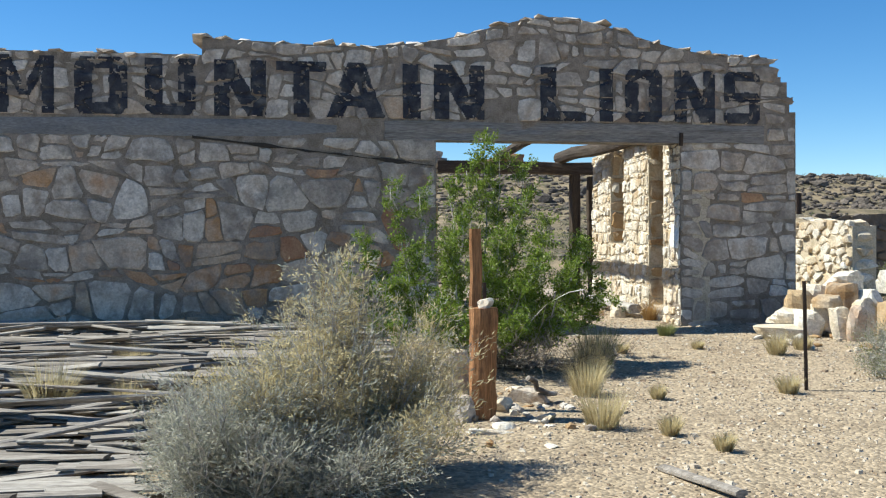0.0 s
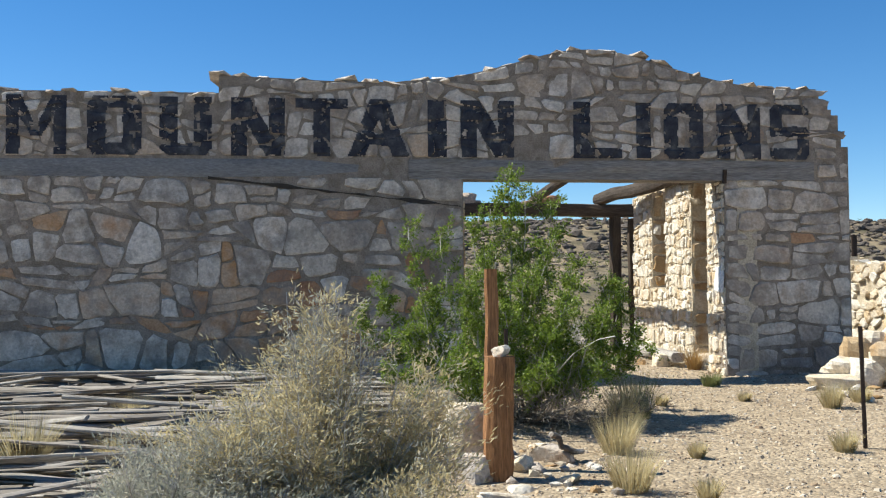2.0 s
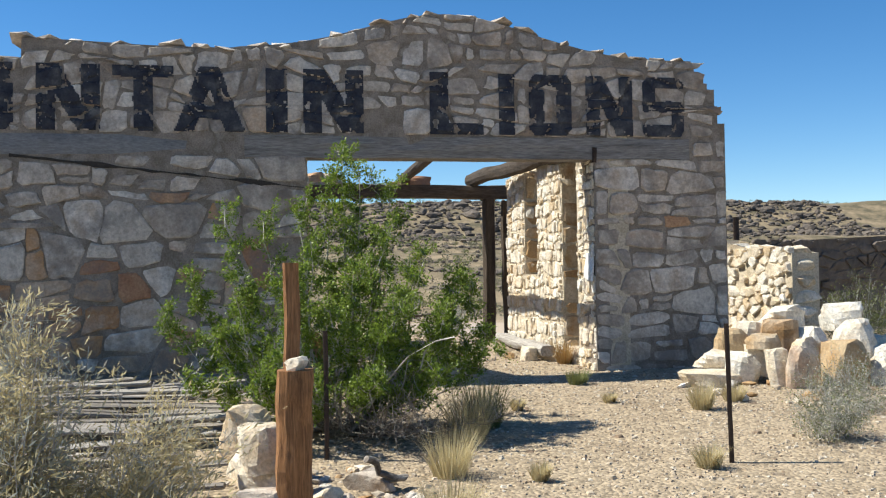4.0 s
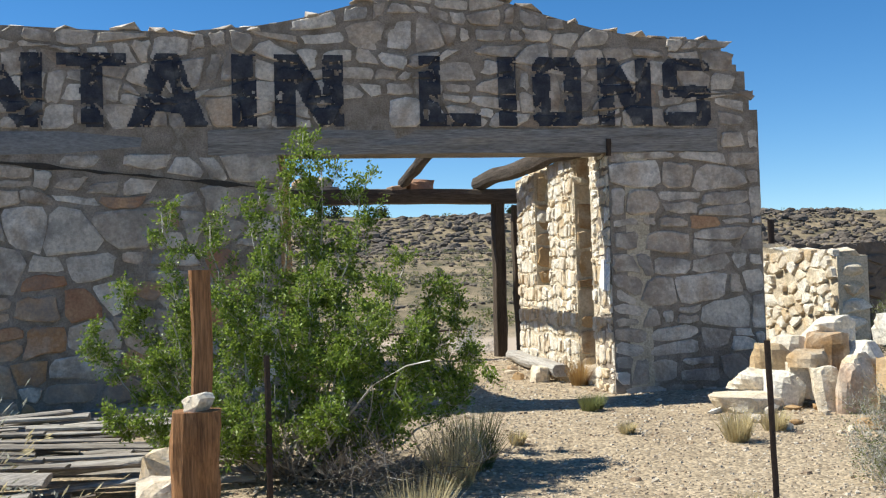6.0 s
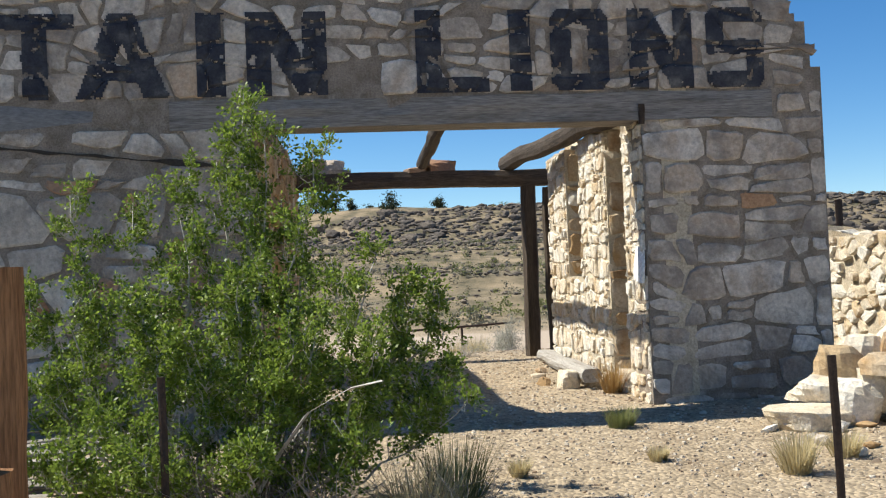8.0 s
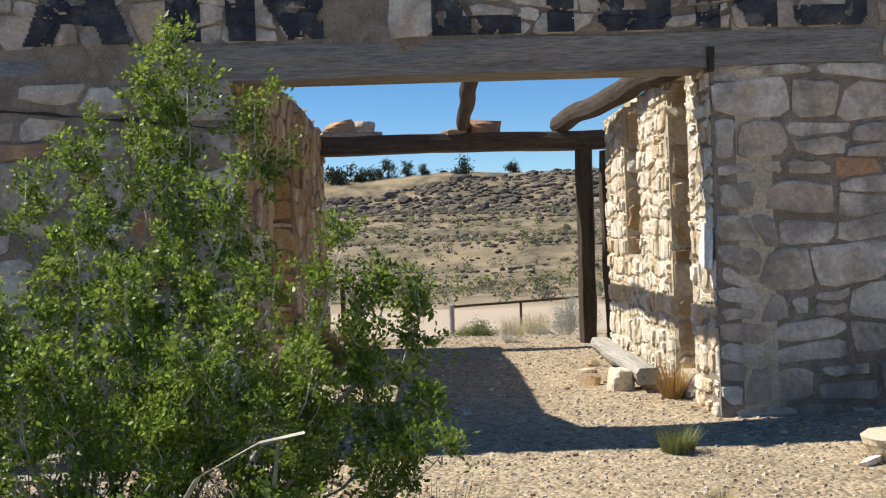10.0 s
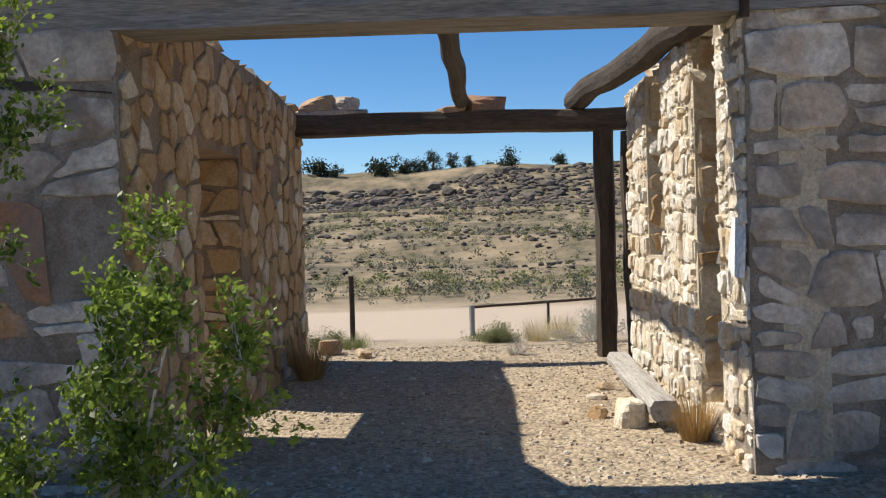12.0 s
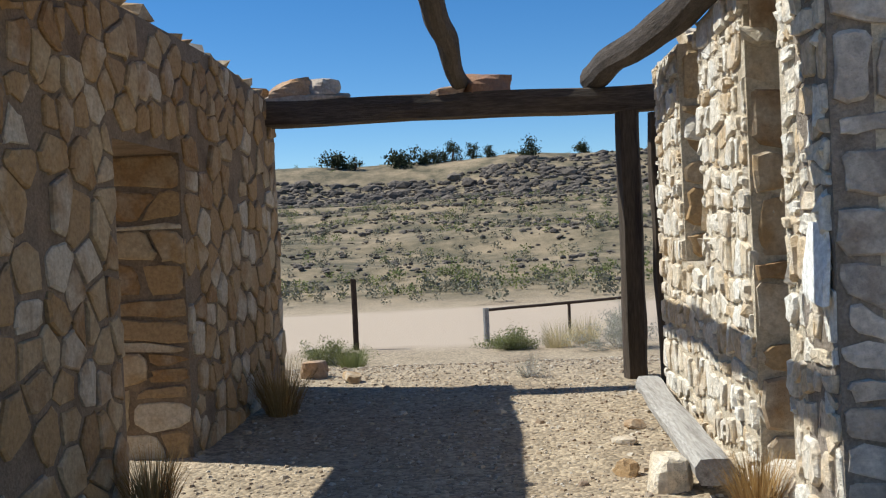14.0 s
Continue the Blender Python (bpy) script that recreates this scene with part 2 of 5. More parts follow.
def h(x, y):
    """Height of the ground: it rises gently to the building, drops behind it to the track and climbs the mesa."""
    z = 0.0
    if y < 0:
        z = max(-0.6, 0.037 * y)
    elif y < 6:
        z = 0.02 * y
    else:
        z = 0.12 - 0.57 * step(6, 12, y) - 0.12 * step(12, 18, y)
    if y > 29:
        wob = noise.noise((x * 0.03, y * 0.01, 3.1)) * 6
        s = y + wob
        z += max(0, s - 30) * 0.052
        for k in (38, 47, 58, 70, 83):
            z += 0.42 * step(k, k + 1.5, s + 3 * noise.noise((x * 0.08, k, 0)))
        z += 4.3 * step(96, 117, s + 3 * noise.noise((x * 0.06, 9, 0))) - max(0, s - 118) * 0.042
        z += 0.5 * noise.noise((x * 0.11, y * 0.11, 0)) * step(30, 40, y)
    z += 0.02 * noise.noise((x * 0.9, y * 0.9, 0)) + 0.04 * noise.noise((x * 0.25, y * 0.25, 5))
    return z


def rock(bm, cx, cy, cz, sx, sy, sz, rng, turn=None, cuts=0):
    """A weathered, angular stone added to bm, resting with its base at cz."""
    r = bmesh.ops.create_icosphere(bm, subdivisions=1 + cuts, radius=0.5)
    rot = Euler((rng.uniform(-0.25, 0.25), rng.uniform(-0.25, 0.25), rng.uniform(0, 6.3) if turn is None else turn)).to_matrix()
    o = rng.random() * 50
    planes = [(Vector((rng.gauss(0, 1), rng.gauss(0, 1), rng.gauss(0, 0.8))).normalized(), rng.uniform(0.28, 0.44)) for k in range(9)]
    for v in r["verts"]:
        p = v.co.copy()
        m = max(abs(p.x), abs(p.y), abs(p.z))
        p = p * (0.3 + 0.7 * 0.5 / m)
        p *= 1 + 0.22 * noise.noise(p * 2.3 + Vector((o, o, o)))
        for q, lim in planes:
            over = p.dot(q) - lim
            if over > 0:
                p -= q * over
        p = rot @ Vector((p.x * sx, p.y * sy, p.z * sz))
        v.co = p + Vector((cx, cy, cz + sz * 0.42))


def block(bm, sx, sy, sz, rng, turn):
    """A roughly squared, chipped stone block on its base."""
    r = bmesh.ops.create_cube(bm, size=1.0)
    bmesh.ops.subdivide_edges(bm, edges=bm.edges[:], cuts=3, use_grid_fill=True)
    planes = [(Vector((rng.choice((-1, 1)) * rng.uniform(0.3, 1), rng.choice((-1, 1)) * rng.uniform(0.3, 1), rng.uniform(-0.4, 1))).normalized(), rng.uniform(0.42, 0.62)) for k in range(10)]
    o = rng.random() * 50
    skew = [rng.uniform(-0.12, 0.12) for k in range(4)]
    rot = Euler((rng.uniform(-0.1, 0.1), rng.uniform(-0.1, 0.1), turn if turn is not None else rng.uniform(0, 6.3))).to_matrix()
    for v in bm.verts:
        p = v.co.copy()
        for q, lim in planes:
            over = p.dot(q) - lim
            if over > 0:
                p -= q * over
        n = noise.noise_vector(p * 3 + Vector((o, o, o)))
        p += n * 0.045
        p = Vector((p.x * (1 + skew[0] * p.z * 2) + skew[1] * p.z, p.y * (1 + skew[2] * p.z * 2), p.z * (1 + skew[3] * p.x * 2)))
        v.co = rot @ Vector((p.x * sx, p.y * sy, p.z * sz)) + Vector((0, 0, sz * 0.46))


def beam(bm, a, b, w, hgt, seg=14, wob=0.01, rng=None, rounded=0.25, ring=10):
    """A hewn or round timber from a to b, uneven along its length. rounded 0: square, 1: round."""
    rng = rng or random
    a, b = Vector(a), Vector(b)
    d = (b - a).normalized()
    side = d.cross(Vector((0, 0, 1)))
    side = side.normalized() if side.length > 0.1 else Vector((1, 0, 0))
    up = side.cross(d)
    loops = []
    o = rng.random() * 40
    for i in range(seg + 1):
        t = i / seg
        c = a.lerp(b, t) + side * wob * noise.noise((t * 4, o, 0)) * 2 + up * wob * noise.noise((t * 4, o, 7)) * 2
        loop = []
        for k in range(ring):
            ang = 2 * math.pi * (k + 0.5) / ring
            cx, cz = math.cos(ang), math.sin(ang)
            q = max(abs(cx), abs(cz))
            f = (1 - rounded) / q + rounded
            f *= 1 + 0.12 * noise.noise((t * 7, k * 1.7, o))
            loop.append(bm.verts.new(c + side * cx * w / 2 * f + up * cz * hgt / 2 * f))
        loops.append(loop)
    for i in range(seg):
        for k in range(ring):
            bm.faces.new((loops[i][k], loops[i][(k + 1) % ring], loops[i + 1][(k + 1) % ring], loops[i + 1][k]))
    bm.faces.new(loops[0])
    bm.faces.new(loops[-1][::-1])


# ---- ground: one sheet to the horizon ----
def ground_sheet():
    xs = [-2500, -900, -400, -200, -120] + list(np.arange(-80, -14, 3.0)) + list(np.arange(-14, 8, 0.35)) + list(np.arange(8, 90, 3.0)) + [120, 200, 400, 900, 2500]
    ys = [-2500, -800, -300, -120, -60, -35, -24] + list(np.arange(-17, 9, 0.35)) + list(np.arange(9, 30, 1.2)) + list(np.arange(30, 125, 1.3)) + [130, 140, 155, 180, 240, 400, 900, 2500]
    verts = [(x, y, h(x, y) if y < 400 else h(x, 400)) for y in ys for x in xs]
    n = len(xs)
    faces = [(j * n + i, j * n + i + 1, (j + 1) * n + i + 1, (j + 1) * n + i) for j in range(len(ys) - 1) for i in range(n - 1)]
    ob = link_mesh("ground", verts, faces, ground_mat, smooth=True)
    tagged(ob, "pale tan gravelly desert ground rising to a mesa", "ground", kind="structure")


ground_sheet()


# ---- rubble masonry ----
def clip(poly, a, b, c):
    """The part of the polygon with a*u + b*v <= c."""
    out = []
    for i, p in enumerate(poly):
        q = poly[(i + 1) % len(poly)]
        dp, dq = a * p[0] + b * p[1] - c, a * q[0] + b * q[1] - c
        if dp <= 0:
            out.append(p)
        if dp * dq < 0:
            t = dp / (dp - dq)
            out.append((p[0] + (q[0] - p[0]) * t, p[1] + (q[1] - p[1]) * t))
    return out


def rubble_cells(u0, u1, v0, v1, cu, cv, bounds, seed, gap=0.03):
    """Irregular stones filling a wall face: rounded polygons in (u, v). bounds(u, v): None where no stone is, or half-planes."""
    rng = random.Random(seed)
    seeds = []
    v, row = v0 - cv * 0.3, 0
    while v < v1 + cv:
        u = u0 - cu * rng.random()
        while u < u1 + cu:
            w = cu * rng.choice((0.55, 0.8, 1.0, 1.0, 1.35, 1.6))
            seeds.append((u + w / 2 + rng.uniform(-0.1, 0.1) * cu, v + rng.uniform(-0.5, 0.5) * cv))
            u += w
        v += cv * rng.uniform(0.8, 1.2)
    pts = np.array(seeds)
    asp = cu / cv
    cells = []
    for i, (u, v) in enumerate(seeds):
        lim = bounds(u, v)
        if lim is None or not (u0 < u < u1 and v0 < v < v1) or rng.random() < 0.09:
            continue
        d = (pts[:, 0] - u) ** 2 + ((pts[:, 1] - v) * asp) ** 2
        near = np.argsort(d)[1:16]
        poly = [(u - cu, v - cv * 1.1), (u + cu, v - cv * 1.1), (u + cu, v + cv * 1.1), (u - cu, v + cv * 1.1)]
        for j in near:
            du, dv = pts[j, 0] - u, (pts[j, 1] - v) * asp * asp
            poly = clip(poly, du, dv, du * (u + pts[j, 0]) / 2 + dv * (v + pts[j, 1]) / 2)
        for a, b, c in list(lim) + [(-1, 0, -u0), (1, 0, u1), (0, -1, -v0), (0, 1, v1)]:
            poly = clip(poly, a, b, c)
            if len(poly) < 3:
                break
        if len(poly) < 3:
            continue
        mu, mv = sum(p[0] for p in poly) / len(poly), sum(p[1] for p in poly) / len(poly)
        size = min(max(p[0] for p in poly) - min(p[0] for p in poly), max(p[1] for p in poly) - min(p[1] for p in poly))
        if size < 0.07:
            continue
        k = max(0.6, 1 - gap * rng.uniform(0.5, 1.4) / (size / 2))
        poly = [(mu + (p[0] - mu) * k, mv + (p[1] - mv) * k) for p in poly]
        # cut corners, then roughen
        fine = []
        for a, b in zip(poly, poly[1:] + poly[:1]):
            t = rng.uniform(0.03, 0.2)
            fine += [(a[0] + (b[0] - a[0]) * t, a[1] + (b[1] - a[1]) * t), (b[0] + (a[0] - b[0]) * t, b[1] + (a[1] - b[1]) * t)]
        fine = [(p[0] + rng.uniform(-0.014, 0.014), p[1] + rng.uniform(-0.014, 0.014)) for p in fine]
        cells.append((mu, mv, fine, rng.uniform(0.012, 0.04)))
    return cells


def coursed_cells(u0, u1, v0, v1, cu, cv, bounds, seed, gap=0.016, drop=0.03, wild=1.0):
    """Roughly squared stones in wavering courses of uneven height, some split in two; they fill the panel to its edges."""
    rng = random.Random(seed)
    rows = [v0]
    while rows[-1] < v1 - cv * 0.5:
        rows.append(rows[-1] + cv * rng.choice((0.6, 0.8, 1.0, 1.15, 1.4)))
    rows[-1] = v1
    wave = [0.0 if i in (0, len(rows) - 1) else cv * 0.42 * min(1.5, wild) for i in range(len(rows))]
    line = lambda i, u: rows[i] + wave[i] * noise.noise((u * 0.9 / cu * 0.4, i * 7.3 + seed, 0)) * 1.6
    cells = []
    for i in range(len(rows) - 1):
        rh = rows[i + 1] - rows[i]
        u = u0
        lean = 0.0
        while u < u1 - 1e-6:
            w = cu * rng.choice((0.5, 0.7, 0.9, 1.0, 1.2, 1.55))
            if u + w > u1 - cu * 0.3:
                w = u1 - u
            nl = 0.0 if u + w > u1 - 1e-6 else max(-0.3 * w, min(0.3 * w, rng.gauss(0, 0.13 * wild) * rh))
            e = u + w
            quads = [[(u - lean, line(i, u)), (e - nl, line(i, e)), (e + nl, line(i + 1, e)), (u + lean, line(i + 1, u))]]
            q = quads[0]
            if rng.random() < 0.25 * wild and rh > cv * 0.9:
                t1, t2 = rng.uniform(0.25, 0.75), rng.uniform(0.25, 0.75)
                a = (q[0][0] + (q[3][0] - q[0][0]) * t1, q[0][1] + (q[3][1] - q[0][1]) * t1)
                b = (q[1][0] + (q[2][0] - q[1][0]) * t2, q[1][1] + (q[2][1] - q[1][1]) * t2)
                quads = [[q[0], q[1], b, a], [a, b, q[2], q[3]]]
            elif rng.random() < 0.22 and w > cu:
                t1, t2 = rng.uniform(0.2, 0.8), rng.uniform(0.2, 0.8)
                a = (q[0][0] + (q[1][0] - q[0][0]) * t1, q[0][1] + (q[1][1] - q[0][1]) * t1)
                b = (q[3][0] + (q[2][0] - q[3][0]) * t2, q[3][1] + (q[2][1] - q[3][1]) * t2)
                quads = [[q[0], a, b, q[3]], [a, q[1], q[2], b]]
            u, lean = e, nl
            for poly in quads:
                mu, mv = sum(p[0] for p in poly) / 4, sum(p[1] for p in poly) / 4
                lim = bounds(mu, mv)
                if lim is None or rng.random() < drop:
                    continue
                for a, b, c in lim:
                    poly = clip(poly, a, b, c)
                    if len(poly) < 3:
                        break
                if len(poly) < 3:
                    continue
                mu, mv = sum(p[0] for p in poly) / len(poly), sum(p[1] for p in poly) / len(poly)
                su, sv = max(p[0] for p in poly) - min(p[0] for p in poly), max(p[1] for p in poly) - min(p[1] for p in poly)
                if min(su, sv) < 0.05:
                    continue
                g = gap * rng.choice((0.4, 0.7, 1.0, 1.4, 2.2, 3.0))
                ku, kv = max(0.6, 1 - g / (su / 2)), max(0.6, 1 - g / (sv / 2))
                poly = [(mu + (p[0] - mu) * ku, mv + (p[1] - mv) * kv) for p in poly]
                fine = []
                for p, r in zip(poly, poly[1:] + poly[:1]):
                    for f in (rng.uniform(0.03, 0.26), 0.5, 1 - rng.uniform(0.03, 0.26)):
                        fine.append((p[0] + (r[0] - p[0]) * f + rng.gauss(0, 0.008), p[1] + (r[1] - p[1]) * f + rng.gauss(0, 0.008)))
                cells.append((mu, mv, fine, rng.uniform(0.006, 0.032)))
    return cells


def stone_shape(cell, place, rng, proud=1.0):
    """Vertices and faces of one stone; place(u, v, d) maps wall coordinates to the world, d out of the wall."""
    mu, mv, poly, d = cell
    d *= proud
    n = len(poly)
    tu, tv = rng.uniform(-0.06, 0.06) * proud, rng.uniform(-0.06, 0.06) * proud
    verts = []
    for k, dep in ((1.0, -0.05), (0.985, d * 0.55), (0.88, d)):
        for p in poly:
            u, v = mu + (p[0] - mu) * k, mv + (p[1] - mv) * k
            e = dep + (tu * (u - mu) + tv * (v - mv) + rng.uniform(-0.004, 0.004) * proud if dep > 0 else 0)
            verts.append(place(u, v, e))
    verts.append(place(mu, mv, d + rng.uniform(-0.003, 0.008) * proud))
    faces = []
    for r in (0, 1):
        for i in range(n):
            j = (i + 1) % n
            faces.append((r * n + i, r * n + j, (r + 1) * n + j, (r + 1) * n + i))
    faces += [(2 * n + i, 2 * n + (i + 1) % n, 3 * n) for i in range(n)]
    return verts, faces


def lay_stones(cells, place, wall, mat, rest_mat, keep, seed, proud=1.0, other=None):
    """Lays stones on a wall: the first 300 for which keep() holds as parts, the others joined."""
    rng = random.Random(seed)
    rv, rf, ov, of, allv, allf, count = [], [], [], [], [], [], 0
    for c in cells:
        vs, fs = stone_shape(c, place, rng, proud)
        o = len(allv)
        allv += vs
        allf += [tuple(i + o for i in f) for f in fs]
        if count < 295 and keep(c[0], c[1]):
            m = mat
            if other and other(c[0], c[1], rng):
                m = stone_rust
            link_mesh("stone", vs, fs, m, wall)
            count += 1
        else:
            V, F = (ov, of) if other and other(c[0], c[1], rng) else (rv, rf)
            o = len(V)
            V += vs
            F += [tuple(i + o for i in f) for f in fs]
    if ov:
        tagged(link_mesh("stones", ov, of, stone_rust_rest, wall), kind="stuff")
    if rv:
        tagged(link_mesh("stones", rv, rf, rest_mat, wall), kind="stuff")
    return allv, allf


def prism(name, outline, place, depth, mat, parent):
    """A wall core: an outline in (u, v) carried back by depth."""
    bm = bmesh.new()
    a = [bm.verts.new(place(u, v, 0)) for u, v in outline]
    b = [bm.verts.new(place(u, v, -depth)) for u, v in outline]
    bm.faces.new(a)
    bm.faces.new(b[::-1])
    for i in range(len(a)):
        j = (i + 1) % len(a)
        bm.faces.new((a[i], b[i], b[j], a[j]))
    bmesh.ops.triangulate(bm, faces=[f for f in bm.faces if len(f.verts) > 4])
    return part(name, bm, mat, parent)


# front wall
LINTEL = 2.72
LEFT, RIGHT = -3.69, 0.0
EDGE = 1.84


def top_of_front(x):
    if x < -6.96:
        return 3.90
    if x < -4.5:
        return 4.13 - 0.05 * step(-6.9, -5.2, x)
    if x < 0.6:
        return 4.08 + 0.50 * math.exp(-((x + 1.9) / 1.45) ** 2) - 0.02 * step(-0.5, 0.5, x)
    if x < 1.38:
        return 4.07
    for edge, z in ((1.42, 3.98), (1.55, 3.88), (1.6, 3.78), (1.7, 3.70), (1.74, 3.48)):
        if x < edge:
            return z
    return 3.25


def front_place(u, v, d):
    return (u, -d, v)


def front_bounds(u, v):
    t = top_of_front(u) - 0.03
    if v > t or u > EDGE:
        return None
    s = (top_of_front(u + 0.1) - top_of_front(u - 0.1)) / 0.2
    s = max(-2.0, min(2.0, s)) if not -7.1 < u < -6.8 and u < 1.2 else 0
    lim = [(-s, 1, t - s * u)]
    # the long settlement crack over the west part
    if -7.2 < u < LEFT:
        slope = (2.36 - 2.70) / (-3.7 + 6.8)
        line = 2.70 + slope * (u + 6.8)
        lim.append((-slope, 1, 2.685 + slope * 6.8) if v < line else (slope, -1, -2.715 - slope * 6.8))
    return lim


wall_front = thing("wall_front", (0, 0, 0), "shaded grey rubble-stone front wall with painted sign", "wall", kind="structure")
xs = [-13.5] + list(np.arange(-13.2, -6.99, 0.3)) + [-6.965, -6.955] + list(np.arange(-6.7, 1.3, 0.15)) + [1.38, 1.42, 1.55, 1.6, 1.7, 1.74, 1.83]
rag = random.Random(4)
cuts = sorted(set(xs) | {LEFT, RIGHT, EDGE})
bm = bmesh.new()
for a, b in zip(cuts, cuts[1:]):
    lo = LINTEL + 0.02 if a >= LEFT - 1e-6 and b <= RIGHT + 1e-6 else -0.5
    t0, t1 = (3.87, 3.87) if b < -6.955 else (top_of_front(a + 0.001) - 0.03, top_of_front(b - 0.001) - 0.03)
    q = [(a, 0, lo), (b, 0, lo), (b, 0, t1), (a, 0, t0)]
    f = [bm.verts.new(p) for p in q]
    k = [bm.verts.new((p[0], 0.45, p[2])) for p in q]
    bm.faces.new(f)
    bm.faces.new(k[::-1])
    bm.faces.new((f[3], f[2], k[2], k[3]))
    bm.faces.new((f[0], k[0], k[1], f[1]))
    for i, j, at in ((3, 0, a), (1, 2, b)):
        if at in (-13.5, LEFT, RIGHT, EDGE) or -6.97 < at < -6.95:
            bm.faces.new((f[i], k[i], k[j], f[j]))
part("mortar_core", bm, mortar_grey, wall_front)


def rusty_zone(u, v, rng):
    return (v < 1.45 and -8.6 < u < -4.0 and rng.random() < 0.55) or (v < 2.3 and u < -4.0 and rng.random() < 0.2) or rng.random() < 0.02


cells = coursed_cells(-13.4, LEFT, -0.15, LINTEL + 0.03, 0.42, 0.30, front_bounds, 11, 0.017, 0.06, 2.0)
cells += coursed_cells(RIGHT, EDGE, -0.15, LINTEL + 0.03, 0.40, 0.27, front_bounds, 16, 0.015, 0.0, 0.9)
cells += coursed_cells(-13.4, EDGE, LINTEL + 0.29, 4.62, 0.34, 0.26, front_bounds, 13, 0.016, 0.06, 1.8)
cells += coursed_cells(1.33, EDGE, LINTEL + 0.03, LINTEL + 0.29, 0.3, 0.26, front_bounds, 14)
cells.sort(key=lambda c: max(abs(c[0] + 2.2), 0) - (0.5 if c[1] < 2.7 else 0))
wall_v, wall_f = lay_stones(cells, front_place, wall_front, stone_grey, stone_grey_rest, lambda u, v: True, 3, 0.8, rusty_zone)

# coping: broken stones along the top of the front
rng = random.Random(21)
x = -13.2
while x < 1.3:
    w = rng.uniform(0.18, 0.4)
    bm = bmesh.new()
    rock(bm, x + w / 2, 0.2, top_of_front(x + w / 2) - 0.07, w * 1.3, 0.56, rng.uniform(0.08, 0.115), rng, turn=0)
    part("coping_stone", bm, stone_grey, wall_front)
    x += w
for v in np.arange(0.5, 3.2, 0.27):
    bm = bmesh.new()
    rock(bm, EDGE - 0.07, 0.22, v, 0.18 + rng.uniform(-0.04, 0.06), 0.46, 0.28, rng, turn=0)
    part("edge_stone", bm, stone_grey, wall_front)
# plastered band west of the timber
bm = bmesh.new()
beam(bm, (-13.4, 0.0, 2.88), (-4.43, 0.0, 2.87), 0.03, 0.24, 90, 0.012, random.Random(3), 0.05, 8)
part("plaster_band", bm, band_grey, wall_front, "blue-grey plaster band")

# the crack's inner shade, drawn as a near-black strip just proud of the wall
crack_mat = material("crack_shade", ((0.035, 0.028, 0.022), (0.06, 0.05, 0.04), (0.045, 0.036, 0.03)), 6)
v, f = [], []
for i in range(60):
    u = -7.1 + i * (7.1 - 3.72) / 59
    c = 2.70 - 0.11 * (u + 6.8) + 0.015 * noise.noise((u * 5, 0, 2))
    w = 0.005 + 0.045 * max(0, noise.noise((u * 2.2, 5, 0)) + 0.2)
    v += [(u, -0.012, c - w), (u, -0.012, c + w)]
    if i:
        f.append((2 * i - 2, 2 * i, 2 * i + 1, 2 * i - 1))
link_mesh("crack", v, f, crack_mat, wall_front, "dark settlement crack")
lintel = thing("door_lintel", (0, 0, 0), "long weathered grey timber lintel over the wide opening", "lintel", kind="structure")
bm = bmesh.new()
beam(bm, (-4.43, 0.16, LINTEL + 0.14), (1.32, 0.16, LINTEL + 0.15), 0.36, 0.275, 40, 0.006, random.Random(5), 0.06, 12)
part("timber", bm, wood_grey, lintel)
bm = bmesh.new()
beam(bm, (0.0, -0.045, LINTEL + 0.16), (0.0, -0.02, LINTEL - 0.03), 0.06, 0.03, 4, 0.002, random.Random(6), 0.4, 8)
part("iron_strap", bm, rusty_steel, lintel)


# painted sign: letters that follow the relief of the stones
from mathutils.bvhtree import BVHTree

